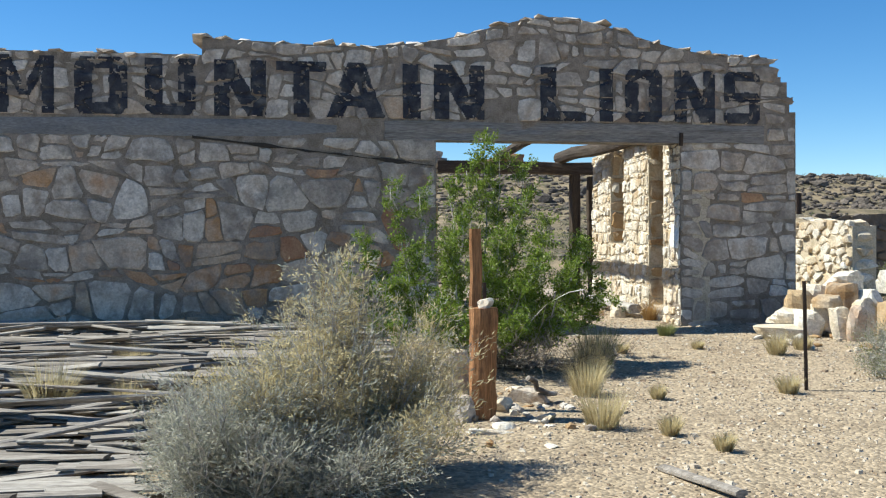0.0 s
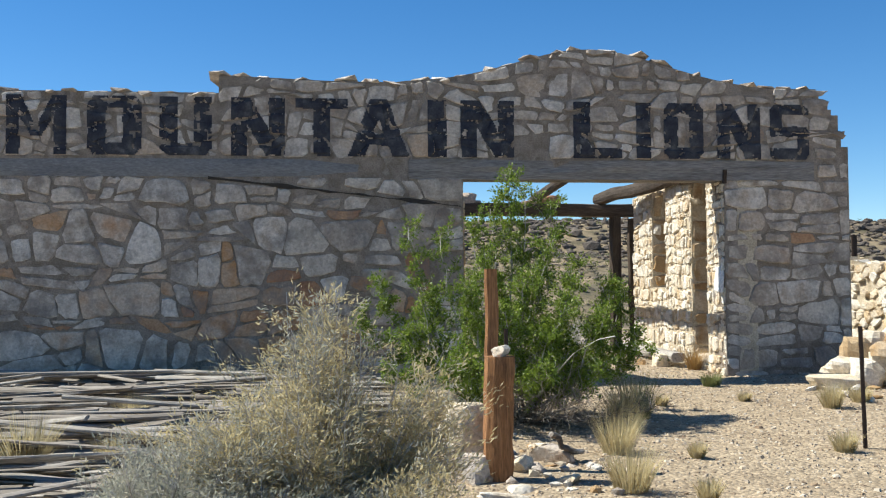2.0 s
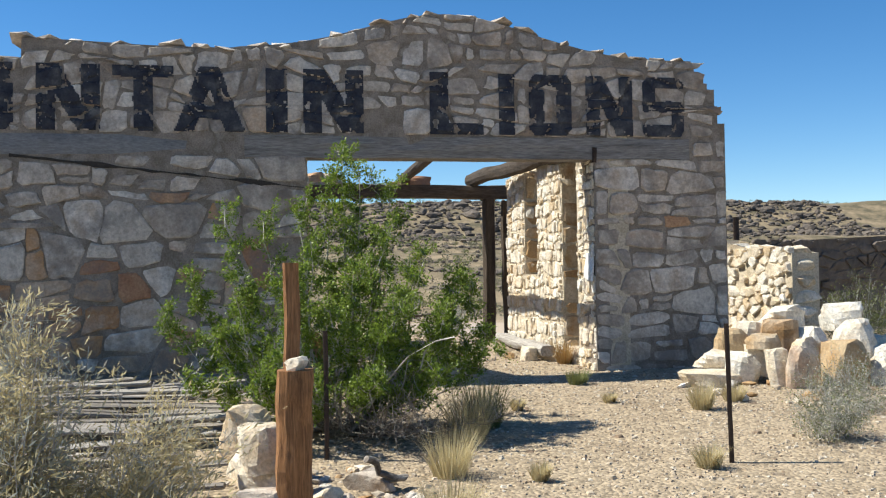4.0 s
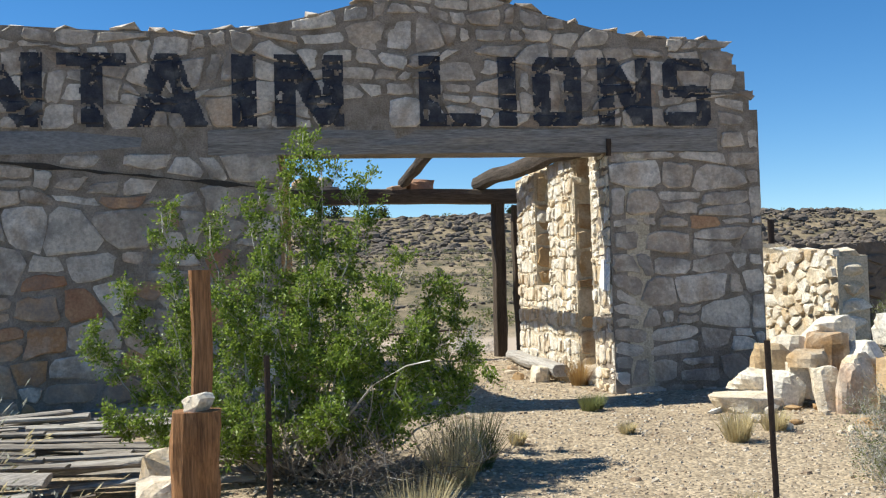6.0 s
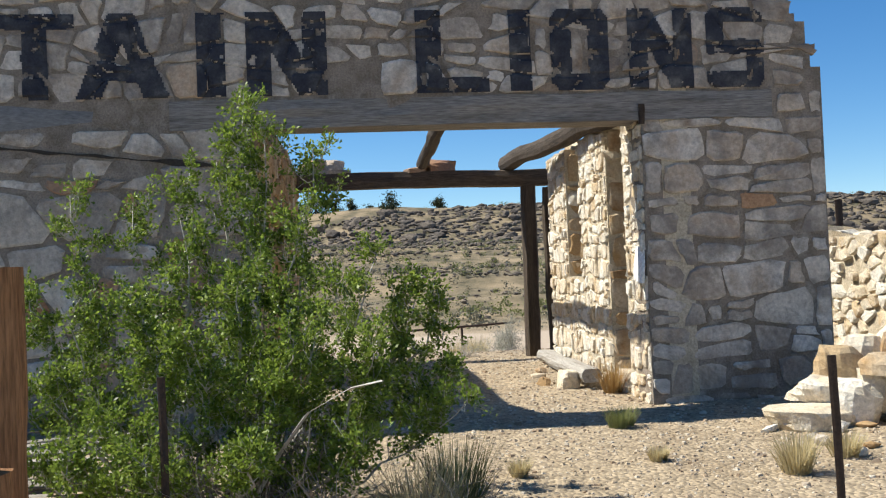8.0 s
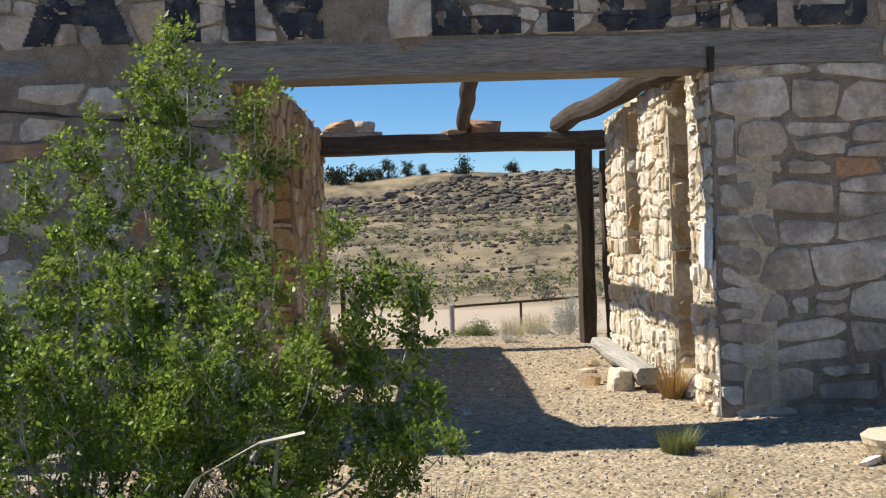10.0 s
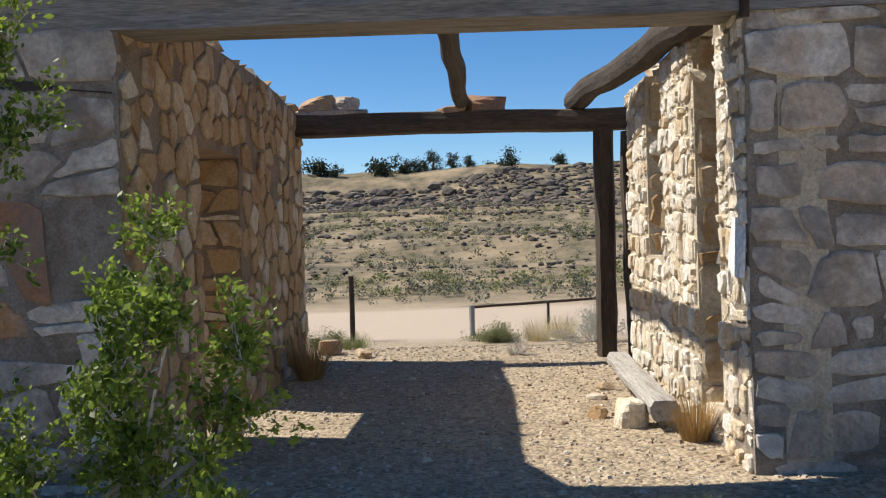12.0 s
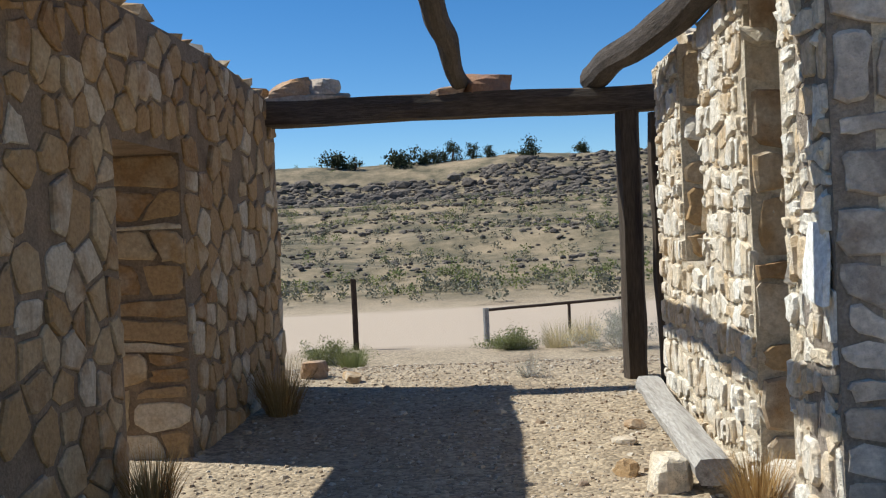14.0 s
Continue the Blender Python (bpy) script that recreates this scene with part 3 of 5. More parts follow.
BARS = {
    "M": (((0, 0), (0.22, 0), (0.22, 1), (0, 1)), ((0.78, 0), (1, 0), (1, 1), (0.78, 1)), ((0, 1), (0.24, 1), (0.58, 0.3), (0.42, 0.3)), ((0.76, 1), (1, 1), (0.58, 0.3), (0.42, 0.3))),
    "O": (((0, 0.1), (0.35, 0.1), (0.35, 0.9), (0, 0.9)), ((0.65, 0.1), (1, 0.1), (1, 0.9), (0.65, 0.9)), ((0.12, 0), (0.88, 0), (1, 0.14), (1, 0.2), (0, 0.2), (0, 0.14)), ((0, 0.8), (1, 0.8), (1, 0.88), (0.88, 1), (0.12, 1), (0, 0.88))),
    "U": (((0, 0.1), (0.34, 0.1), (0.34, 1), (0, 1)), ((0.66, 0.1), (1, 0.1), (1, 1), (0.66, 1)), ((0.12, 0), (0.88, 0), (1, 0.14), (1, 0.2), (0, 0.2), (0, 0.14))),
    "N": (((0, 0), (0.3, 0), (0.3, 1), (0, 1)), ((0.7, 0), (1, 0), (1, 1), (0.7, 1)), ((0, 1), (0.36, 1), (1, 0), (0.64, 0))),
    "T": (((0.34, 0), (0.66, 0), (0.66, 1), (0.34, 1)), ((0, 0.82), (1, 0.82), (1, 1), (0, 1))),
    "A": (((0, 0), (0.27, 0), (0.62, 1), (0.36, 1)), ((0.73, 0), (1, 0), (0.64, 1), (0.38, 1)), ((0.2, 0.2), (0.8, 0.2), (0.72, 0.4), (0.28, 0.4))),
    "I": (((0, 0), (1, 0), (1, 1), (0, 1)),),
    "L": (((0, 0), (0.34, 0), (0.34, 1), (0, 1)), ((0, 0), (1, 0), (1, 0.18), (0, 0.18))),
    "S": (((0.1, 0), (0.9, 0), (1, 0.1), (1, 0.2), (0, 0.2), (0, 0.08)), ((0.7, 0.1), (1, 0.1), (1, 0.52), (0.7, 0.52)), ((0, 0.42), (1, 0.42), (0.95, 0.6), (0.05, 0.6)), ((0, 0.5), (0.3, 0.5), (0.3, 0.92), (0, 0.92)), ((0, 0.82), (1, 0.82), (0.98, 0.92), (0.85, 1), (0.12, 1), (0, 0.9))),
}
SIGN = (("M", -9.68, -8.92), ("O", -8.66, -7.96), ("U", -7.73, -7.05), ("N", -6.80, -6.09), ("T", -5.95, -5.25), ("A", -5.25, -4.42), ("I", -4.17, -3.91), ("N", -3.72, -2.98),
        ("L", -2.15, -1.46), ("I", -1.26, -1.05), ("O", -0.86, -0.29), ("N", -0.10, 0.54), ("S", 0.68, 1.26))
relief = BVHTree.FromPolygons([Vector(v) for v in wall_v], wall_f)


def inside(poly, u, v):
    s = [(b[0] - a[0]) * (v - a[1]) - (b[1] - a[1]) * (u - a[0]) for a, b in zip(poly, poly[1:] + poly[:1])]
    return all(q >= -1e-6 for q in s) or all(q <= 1e-6 for q in s)


def painted_letter(ch, x0, x1, z0=3.03, z1=3.81, g=0.016):
    nx, nz = max(2, round((x1 - x0) / g)), round((z1 - z0) / g)
    index, verts, faces = {}, [], []

    def corner(i, j):
        if (i, j) not in index:
            x, z = x0 + (x1 - x0) * i / nx, z0 + (z1 - z0) * j / nz
            hit = relief.ray_cast(Vector((x, -0.3, z)), Vector((0, 1, 0)))
            y = hit[0].y if hit[0] is not None and hit[0].y < 0 else 0.0
            index[i, j] = len(verts)
            verts.append((x, y - 0.009, z))
        return index[i, j]

    for i in range(nx):
        for j in range(nz):
            u, v = (i + 0.5) / nx, (j + 0.5) / nz
            x, z = x0 + (x1 - x0) * u, z0 + (z1 - z0) * v
            e = 0.02 * noise.noise((x * 9, z * 9, 1))
            if not any(inside(b, u + e, v + e) for b in BARS[ch]):
                continue
            wear = noise.noise((x * 7, z * 7, 4)) + 0.5 * noise.noise((x * 19, z * 19, 8))
            corner_y = verts[corner(i, j)][1]
            if wear > (0.62 if corner_y < -0.012 else 0.2):
                continue
            faces.append((corner(i, j), corner(i + 1, j), corner(i + 1, j + 1), corner(i, j + 1)))
    link_mesh("painted_letter", verts, faces, black_paint, wall_front, "worn black painted letter " + ch)


for ch, a, b in SIGN:
    painted_letter(ch, a, b)


# side walls of the passage
def side_wall(name, label, layer, base, end, inward, z_top, holes, y_end, cu, cv, mats, core_mat, seed, proud, reveal_depth=0.45, start=0.0, ragged=False):
    """A wall running back from the front; u is the distance along it. inward: +1 if the room lies to its east."""
    bx, by = base
    dx, dy = end[0] - base[0], end[1] - base[1]
    ln = math.hypot(dx, dy)
    dx, dy = dx / ln, dy / ln
    nx, ny = (dy * inward, -dx * inward)

    def place(u, v, d):
        return (bx + dx * u + nx * d, by + dy * u + ny * d, v)

    wall = thing(name, (0, 0, 0), label, "wall", kind="structure")
    # core in upright strips between the openings
    cuts = sorted({start, ln} | {c for hl in holes for c in hl[:2]})
    for a, b in zip(cuts, cuts[1:]):
        spans = [(-0.4, None)]
        for h0, h1, v0, v1 in holes:
            if a >= h0 - 1e-6 and b <= h1 + 1e-6:
                spans = ([(-0.4, v0)] if v0 > 0.02 else []) + [(v1, None)]
        for lo, hi in spans:
            n = max(1, int((b - a) / 0.25))
            tops = [(a + (b - a) * i / n, (z_top(a + (b - a) * i / n) if hi is None else hi)) for i in range(n + 1)]
            if max(t for _, t in tops) - lo < 0.05:
                continue
            prism("mortar_core", [(a, lo), (b, lo)] + tops[::-1], place, reveal_depth, core_mat, wall)

    def bounds(u, v):
        t = z_top(u)
        if v > t - 0.02:
            return None
        lim = [(0, 1, t - 0.01)]
        for h0, h1, v0, v1 in holes:
            if h0 < u < h1 and v0 < v < v1:
                return None
            if v0 - 0.12 < v < v1 + 0.12:
                if u <= h0 and h0 - u < cu:
                    lim.append((1, 0, h0))
                if u >= h1 and u - h1 < cu:
                    lim.append((-1, 0, -h1))
            if h0 <= u <= h1:
                lim.append((0, 1, v0) if v <= v0 else (0, -1, -v1))
        return lim

    cl = layer(start, ln, -0.05, 3.4, cu, cv, bounds, seed)
    lay_stones(cl, place, wall, mats[0], mats[1], lambda u, v: True, seed + 1, proud)
    # stones of the far reveals, which face the way in
    for h0, h1, v0, v1 in holes:
        def reveal(u, v, d, at=h1):
            p = place(at, v, -u)
            return (p[0] - dx * d, p[1] - dy * d, p[2])
        rc = coursed_cells(0.0, reveal_depth, max(v0, 0), min(v1, z_top(h1) - 0.02), 0.42, 0.24, lambda u, v: [], seed + 5, 0.012, 0)
        lay_stones(rc, reveal, wall, stone_tan, stone_tan_rest, lambda u, v: True, seed + 6, proud)
    # uneven stones along the edges of the openings
    rg = random.Random(seed + 20)
    for edge, lo, hi in [(hl[0] - 0.085, hl[2], hl[3]) for hl in holes] + [(hl[1] + 0.085, hl[2], hl[3]) for hl in holes] + [(0.12, 0.0, 2.6)]:
        v = lo + 0.02
        while ragged and v < min(hi, z_top(edge)) - 0.2:
            hgt = rg.uniform(0.13, 0.26)
            p = place(edge + rg.uniform(-0.02, 0.02), 0, -0.085)
            bm = bmesh.new()
            rock(bm, p[0], p[1], v, 0.24 + rg.uniform(-0.04, 0.05), 0.2 + rg.uniform(-0.05, 0.06), hgt * 1.25, rg, turn=rg.uniform(-0.15, 0.15))
            part("edge_stone", bm, mats[0], wall)
            v += hgt
    # ragged top
    rg = random.Random(seed + 9)
    u = start + 0.1
    while u < ln - 0.05:
        w = rg.uniform(0.16, 0.36)
        p = place(u + w / 2, 0, -reveal_depth / 2)
        bm = bmesh.new()
        rock(bm, p[0], p[1], z_top(u + w / 2) - 0.05, reveal_depth * 1.15, w * 1.35, rg.uniform(0.13, 0.25), rg, turn=0)
        part("coping_stone", bm, mats[0], wall)
        u += w
    for v in np.arange(0.0, z_top(ln) - 0.2, 0.26):
        p = place(ln - 0.03, v, -reveal_depth / 2)
        bm = bmesh.new()
        rock(bm, p[0], p[1], v - 0.02, reveal_depth * 1.08, 0.2 + rg.uniform(-0.04, 0.05), 0.27, rg, turn=0)
        part("end_stone", bm, mats[0], wall)
    return place


def west_cells(u0, u1, v0, v1, cu, cv, bounds, seed):
    return rubble_cells(u0, u1, v0, v1, cu, cv, bounds, seed, 0.017)


side_wall("wall_west", "tan rubble-stone side wall with an open doorway", west_cells, (LEFT, 0.0), (-3.43, 5.6), 1, lambda u: 3.02 - 0.12 * step(3.6, 5.6, u) + 0.5 * step(0.6, 0.2, u),
          ((1.6, 2.78, 0.0, 2.2),), 5.6, 0.23, 0.22, (stone_tan, stone_tan_rest), mortar_tan, 40, 0.8, 0.62, start=0.004)
side_wall("wall_east", "sunlit cream rubble-stone side wall with door and window openings", coursed_cells, (RIGHT, 0.0), (0.10, 4.65), -1, lambda u: 2.9 + 0.2 * step(0.9, 0.4, u),
          ((0.74, 1.42, 0.1, 2.88), (2.72, 3.5, 1.25, 2.88)), 4.65, 0.19, 0.18, (stone_cream, stone_cream_rest), mortar_cream, 60, 1.15, 0.46, start=0.004, ragged=True)

bm = bmesh.new()
block(bm, 0.05, 0.34, 0.33, random.Random(71), 0.02)
quoin = part("quoin_stone", bm, material("stone_white", ((0.74, 0.71, 0.66), (0.84, 0.82, 0.78), (0.78, 0.75, 0.70)), 6, fine=30, bump=0.6), bpy.data.objects["wall_east"], "large white corner stone")
quoin.location = (-0.02, 0.19, 1.19)

# ---- roof timbers ----
def timber(name, a, b, w, hg, mat, label, rounded, wob, seed, cat="beam"):
    t = thing(name, a, label, cat)
    bm = bmesh.new()
    beam(bm, (0, 0, 0), Vector(b) - Vector(a), w, hg, 26, wob, random.Random(seed), rounded, 12)
    part("timber", bm, mat, t)
    return t


timber("back_beam", (-3.62, 5.4, 2.76), (0.42, 5.4, 2.73), 0.26, 0.25, wood_dark, "heavy dark weathered beam across the back opening", 0.35, 0.012, 31)
timber("roof_log", (-1.60, 5.5, 2.97), (-1.80, 0.25, 3.05), 0.17, 0.17, log_along, "dark crooked roof log from front to back", 0.95, 0.025, 32, "log")
timber("roof_log", (-0.33, 5.5, 2.95), (0.12, 0.4, 2.98), 0.24, 0.24, log_along, "dark rough roof log along the east wall", 0.9, 0.05, 33, "log")
t = thing("door_post", (-0.06, 5.4, 0.05), "dark weathered upright post under the back beam", "post")
bm = bmesh.new()
beam(bm, (0, 0, 0), (0.02, 0, 2.57), 0.22, 0.22, 16, 0.008, random.Random(8), 0.2, 10)
part("timber", bm, wood_dark_up, t)
t = thing("door_post", (0.16, 4.98, 0.05), "dark split timber post against the wall's end", "post")
bm = bmesh.new()
beam(bm, (0, 0, 0), (-0.02, 0, 2.5), 0.12, 0.14, 16, 0.02, random.Random(9), 0.4, 10)
part("timber", bm, wood_dark_up, t)
rng = random.Random(70)
for x0, w, hh, z in ((-3.05, 0.85, 0.12, 2.87), (-3.2, 0.4, 0.2, 2.94), (-2.9, 0.34, 0.19, 2.94), (-1.36, 0.5, 0.24, 2.87), (-1.72, 0.34, 0.1, 2.87)):
    st = thing("loose_stone", (x0, 5.4, z - 0.02), "flat brown stone lying on the back beam", "stone", "stones on the beam")
    bm = bmesh.new()
    block(bm, w * 0.95, 0.24, hh * 0.8, rng, 0.0)
    part("stone_block", bm, stone_rust, st)

# ---- loose timbers, rocks ----
t = thing("timber_plank", (-0.10, 4.45, 0.1), "bleached grey squared timber lying along the wall", "timber")
bm = bmesh.new()
beam(bm, (0, 0, 0.08), (-0.17, -3.2, 0.08), 0.22, 0.15, 14, 0.012, random.Random(12), 0.25, 10)
part("timber", bm, material("wood_floor", ((0.28, 0.25, 0.22), (0.44, 0.41, 0.37), (0.34, 0.31, 0.28)), 4, fine=25, bump=0.6, stretch=(4, 0.3, 4), spread=0.4), t)


def boulder(x, y, sx, sy, sz, mat, label, seed, cuts=1, group="", turn=None, dz=0.0):
    st = thing("rock", (x, y, h(x, y) - 0.02 + dz), label, "rock", group)
    bm = bmesh.new()
    if sz >= 0.18:
        block(bm, sx, sy, sz, random.Random(seed), turn)
    else:
        rock(bm, 0, 0, 0, sx, sy, sz, random.Random(seed), turn, cuts)
    part("stone_block", bm, mat, st)


boulder(-0.66, 1.85, 0.22, 0.18, 0.12, stone_tan, "small tan rock on the gravel floor", 1)
boulder(-0.47, 1.5, 0.28, 0.24, 0.22, stone_cream, "pale tan rock beside the timber", 2)
boulder(-0.55, 2.7, 0.2, 0.15, 0.09, stone_tan, "flat tan rock on the gravel floor", 3)
boulder(-0.42, 3.2, 0.18, 0.15, 0.1, stone_tan, "flat tan rock on the gravel floor", 4)
boulder(-2.8, 5.75, 0.26, 0.2, 0.15, stone_tan, "brown rock at the back opening", 5)
boulder(0.16, 1.12, 0.5, 0.42, 0.24, stone_cream, "pale flat threshold stone in the doorway", 6)
boulder(-3.25, 6.2, 0.3, 0.25, 0.2, stone_rust, "reddish rock beside the wall's end", 7)
# white blocks and debris round the cut post
boulder(-4.40, -5.55, 0.34, 0.3, 0.3, stone_cream, "squared pale stone block stacked by the post", 10, group="stone blocks", turn=0.2, dz=0.22)
boulder(-4.36, -5.5, 0.42, 0.36, 0.27, stone_cream, "squared pale stone block by the post", 11, group="stone blocks", turn=0.1)
boulder(-4.40, -5.0, 0.4, 0.36, 0.4, stone_cream, "squared pale stone block by the post", 12, group="stone blocks", turn=0.3)
boulder(-4.42, -6.1, 0.3, 0.4, 0.22, stone_grey, "grey stone block by the post", 13, group="stone blocks")
boulder(-4.5, -4.4, 0.4, 0.4, 0.5, stone_cream, "squared pale stone block by the bush", 14, group="stone blocks", turn=0.2)
boulder(-3.72, -6.25, 0.36, 0.2, 0.08, stone_cream, "flat white stone on the gravel", 15)
boulder(-3.62, -5.2, 0.34, 0.22, 0.13, stone_grey, "flat grey stone under the bush", 16)
boulder(-4.25, -6.75, 0.5, 0.12, 0.05, stone_cream, "flat pale stone slab on the gravel", 17, turn=0.1)
boulder(-3.95, -7.25, 0.14, 0.12, 0.05, stone_cream, "small pale stone on the gravel", 18)
boulder(-4.02, -5.8, 0.3, 0.22, 0.15, stone_cream, "broken pale stone by the post", 19, group="stone blocks")
boulder(-3.7, -5.45, 0.5, 0.16, 0.16, stone_grey, "long grey stone under the bush", 20, turn=-0.5)
boulder(-4.15, -6.55, 0.28, 0.2, 0.07, stone_cream, "flat white stone on the gravel", 21)
rng = random.Random(5)
for k in range(75):
    boulder(-4.0 + rng.gauss(0, 0.32), -5.5 + rng.gauss(0, 0.55), rng.uniform(0.06, 0.17), rng.uniform(0.06, 0.14), rng.uniform(0.04, 0.09), rng.choice((stone_cream, stone_grey, stone_tan)),
            "small broken stone in the debris", 100 + k, 0, "debris round the post")
t = thing("driftwood", (-3.72, -5.6, h(-3.7, -5.6)), "bleached split piece of wood under the bush", "wood")
bm = bmesh.new()
beam(bm, (0, 0, 0.24), (0.3, 0.1, 0.06), 0.07, 0.05, 8, 0.03, random.Random(4), 0.3, 8)
part("timber", bm, wood_bleached, t)

# ---- posts and stakes ----
t = thing("cut_post", (-4.24, -6.12, h(-4.2, -6.1) - 0.03), "brown sawn wooden post with cracks", "post")
bm = bmesh.new()
beam(bm, (0, 0, 0), (0.015, 0, 0.96), 0.225, 0.21, 14, 0.006, random.Random(14), 0.45, 14)
part("shaft", bm, wood_brown, t)
st = thing("capstone", (-4.21, -6.13, h(-4.2, -6.1) + 0.925), "pale broken stone lying on the cut post", "stone")
bm = bmesh.new()
rock(bm, 0, 0, 0, 0.21, 0.16, 0.1, random.Random(15), cuts=1)
part("stone_block", bm, stone_cream, st)
t = thing("tall_post", (-4.22, -5.72, h(-4.2, -5.7) - 0.03), "narrow brown splintered wooden post", "post")
bm = bmesh.new()
beam(bm, (0, 0, 0), (0.0, 0, 1.62), 0.105, 0.08, 18, 0.008, random.Random(16), 0.3, 10)
part("shaft", bm, wood_brown, t)


def steel_stake(x, y, top, label, lean=0.0, w=0.04):
    z = h(x, y) - 0.03
    t = thing("fence_stake", (x, y, z), label, "stake")
    bm = bmesh.new()
    hh = top - z
    beam(bm, (0, 0, 0), (lean, 0, hh), w, w * 0.35, 8, 0.002, random.Random(3), 0.1, 8)
    part("flange", bm, rusty_steel, t)
    bm = bmesh.new()
    beam(bm, (0, w * 0.4, 0), (lean, w * 0.4, hh), w * 0.3, w * 0.7, 8, 0.002, random.Random(3), 0.1, 8)
    part("web", bm, rusty_steel, t)


steel_stake(-0.86, -5.3, 0.87, "dark rusty steel fence stake standing in gravel", -0.02)
steel_stake(-3.88, -4.45, 0.85, "dark rusty steel fence stake beside the bush")
steel_stake(5.1, 6.0, 2.3, "dark steel post behind the ruined wall", 0, 0.12)
steel_stake(-3.73, 13.88, 0.82, "dark fence post beside the track", 0, 0.1)
t = thing("rail_barrier", (-1.4, 14.87, h(-1.4, 14.9) - 0.05), "low grey pipe barrier beside the track", "barrier")
bm = bmesh.new()
beam(bm, (0, 0, 0), (0, 0, 0.68), 0.11, 0.11, 6, 0.003, random.Random(2), 0.3, 8)
part("post", bm, pale_steel, t)
bm = bmesh.new()
beam(bm, (1.6, 0.6, 0), (1.6, 0.6, 0.66), 0.06, 0.06, 6, 0.003, random.Random(2), 0.8, 8)
part("post", bm, rusty_steel, t)
bm = bmesh.new()
beam(bm, (0, 0, 0.64), (3.0, 1.1, 0.7), 0.06, 0.06, 6, 0.003, random.Random(2), 0.9, 8)
part("rail", bm, rusty_steel, t)


# ---- plants ----
def tube(verts, faces, pts, r0, r1):
    base = len(verts)
    n = len(pts)
    for i, p in enumerate(pts):
        r = r0 + (r1 - r0) * i / (n - 1)
        for k in range(3):
            a = k * 2.094 + i * 0.3
            verts.append((p[0] + r * math.cos(a), p[1] + r * math.sin(a), p[2] + r * 0.5 * math.sin(a * 1.7)))
    for i in range(n - 1):
        for k in range(3):
            j = (k + 1) % 3
            faces.append((base + i * 3 + k, base + i * 3 + j, base + i * 3 + 3 + j, base + i * 3 + 3 + k))


def shrub(name, label, x, y, radius, height, stems, twigs, leaves, leaf, twig_mat, leaf_mat, seed, lobes=5, thick=0.012, low=0.15, lift=0.0, second=None, share=0.5, slim=0.0):
    """A bush: crooked stems from the root, twigs off them, small leaves in clumps along the twigs."""
    rng = random.Random(seed)
    t = thing(name, (x, y, h(x, y) - 0.03), label, "bush")
    sv, sf, lv, lf, lv2, lf2 = [], [], [], [], [], []
    aims = []
    for k in range(lobes):
        a = 2 * math.pi * k / lobes + rng.uniform(-0.5, 0.5)
        q = rng.uniform(0.35, 1.0)
        aims.append((math.cos(a) * radius * q, math.sin(a) * radius * q, height * (rng.uniform(0.62, 1.0) * (1.12 - 0.62 * q * q) + lift)))
    aims += [(0.1 * radius, 0, height)] * 2
    for s in range(stems):
        g = rng.choice(aims)
        tip = Vector((g[0] + rng.gauss(0, radius * 0.15), g[1] + rng.gauss(0, radius * 0.15), max(height * low, g[2] * rng.uniform(0.45, 1.0))))
        root = Vector((rng.gauss(0, radius * 0.09), rng.gauss(0, radius * 0.09), 0))
        bend = Vector((tip.x * 0.55 + rng.gauss(0, 0.07 * radius), tip.y * 0.55 + rng.gauss(0, 0.07 * radius), tip.z * 0.32))
        pts = []
        for i in range(7):
            u = i / 6
            p = root * (1 - u) ** 2 + bend * 2 * u * (1 - u) + tip * u * u
            pts.append(p + Vector((rng.gauss(0, 1), rng.gauss(0, 1), rng.gauss(0, 1))) * 0.018 * radius)
        tube(sv, sf, pts, thick * rng.uniform(0.6, 1.3), thick * 0.25)
        for w in range(twigs):
            u = rng.uniform(0.38, 1.0)
            i = min(5, int(u * 6))
            p = pts[i].lerp(pts[i + 1], u * 6 - i)
            d = Vector((rng.gauss(0, 1), rng.gauss(0, 1), rng.gauss(0.5, 0.7))).normalized() + Vector((tip.x, tip.y, 0)) * 0.3 / radius
            ln = radius * rng.uniform(0.08, 0.24)
            q = p + d * ln
            m = p.lerp(q, 0.5) + Vector((rng.gauss(0, 1), rng.gauss(0, 1), rng.gauss(0, 1))) * ln * 0.12
            tube(sv, sf, [p, m, q], thick * 0.32, thick * 0.12)
            use2 = second is not None and rng.random() < share
            V, F = (lv2, lf2) if use2 else (lv, lf)
            for c in range(leaves):
                e = m.lerp(q, rng.random() * 1.15) + Vector((rng.gauss(0, 1), rng.gauss(0, 1), rng.gauss(0, 1))) * leaf * 1.1
                a1 = Vector((rng.gauss(0, 1), rng.gauss(0, 1), rng.gauss(0.3, 1))).normalized()
                b1 = a1.cross(Vector((rng.gauss(0, 1), rng.gauss(0, 1), rng.gauss(0, 1)))).normalized()
                L = leaf * rng.uniform(0.6, 1.3)
                o = len(V)
                if slim:
                    a1 = (a1 * 0.55 + d * 0.8).normalized()
                    b1 = a1.cross(b1).normalized() * slim
                    L *= 1.9
                V += [tuple(e), tuple(e + a1 * L * 0.5 + b1 * L * 0.24), tuple(e + a1 * L), tuple(e + a1 * L * 0.5 - b1 * L * 0.24)]
                F.append((o, o + 1, o + 2, o + 3))
    link_mesh("stem_mass", sv, sf, twig_mat, t)
    if lv:
        link_mesh("foliage", lv, lf, leaf_mat, t)
    if lv2:
        link_mesh("seed_mass", lv2, lf2, second, t)
    return t


def jitter(rng, k):
    return Vector((rng.gauss(0, 1), rng.gauss(0, 1), rng.gauss(0, 1))) * k


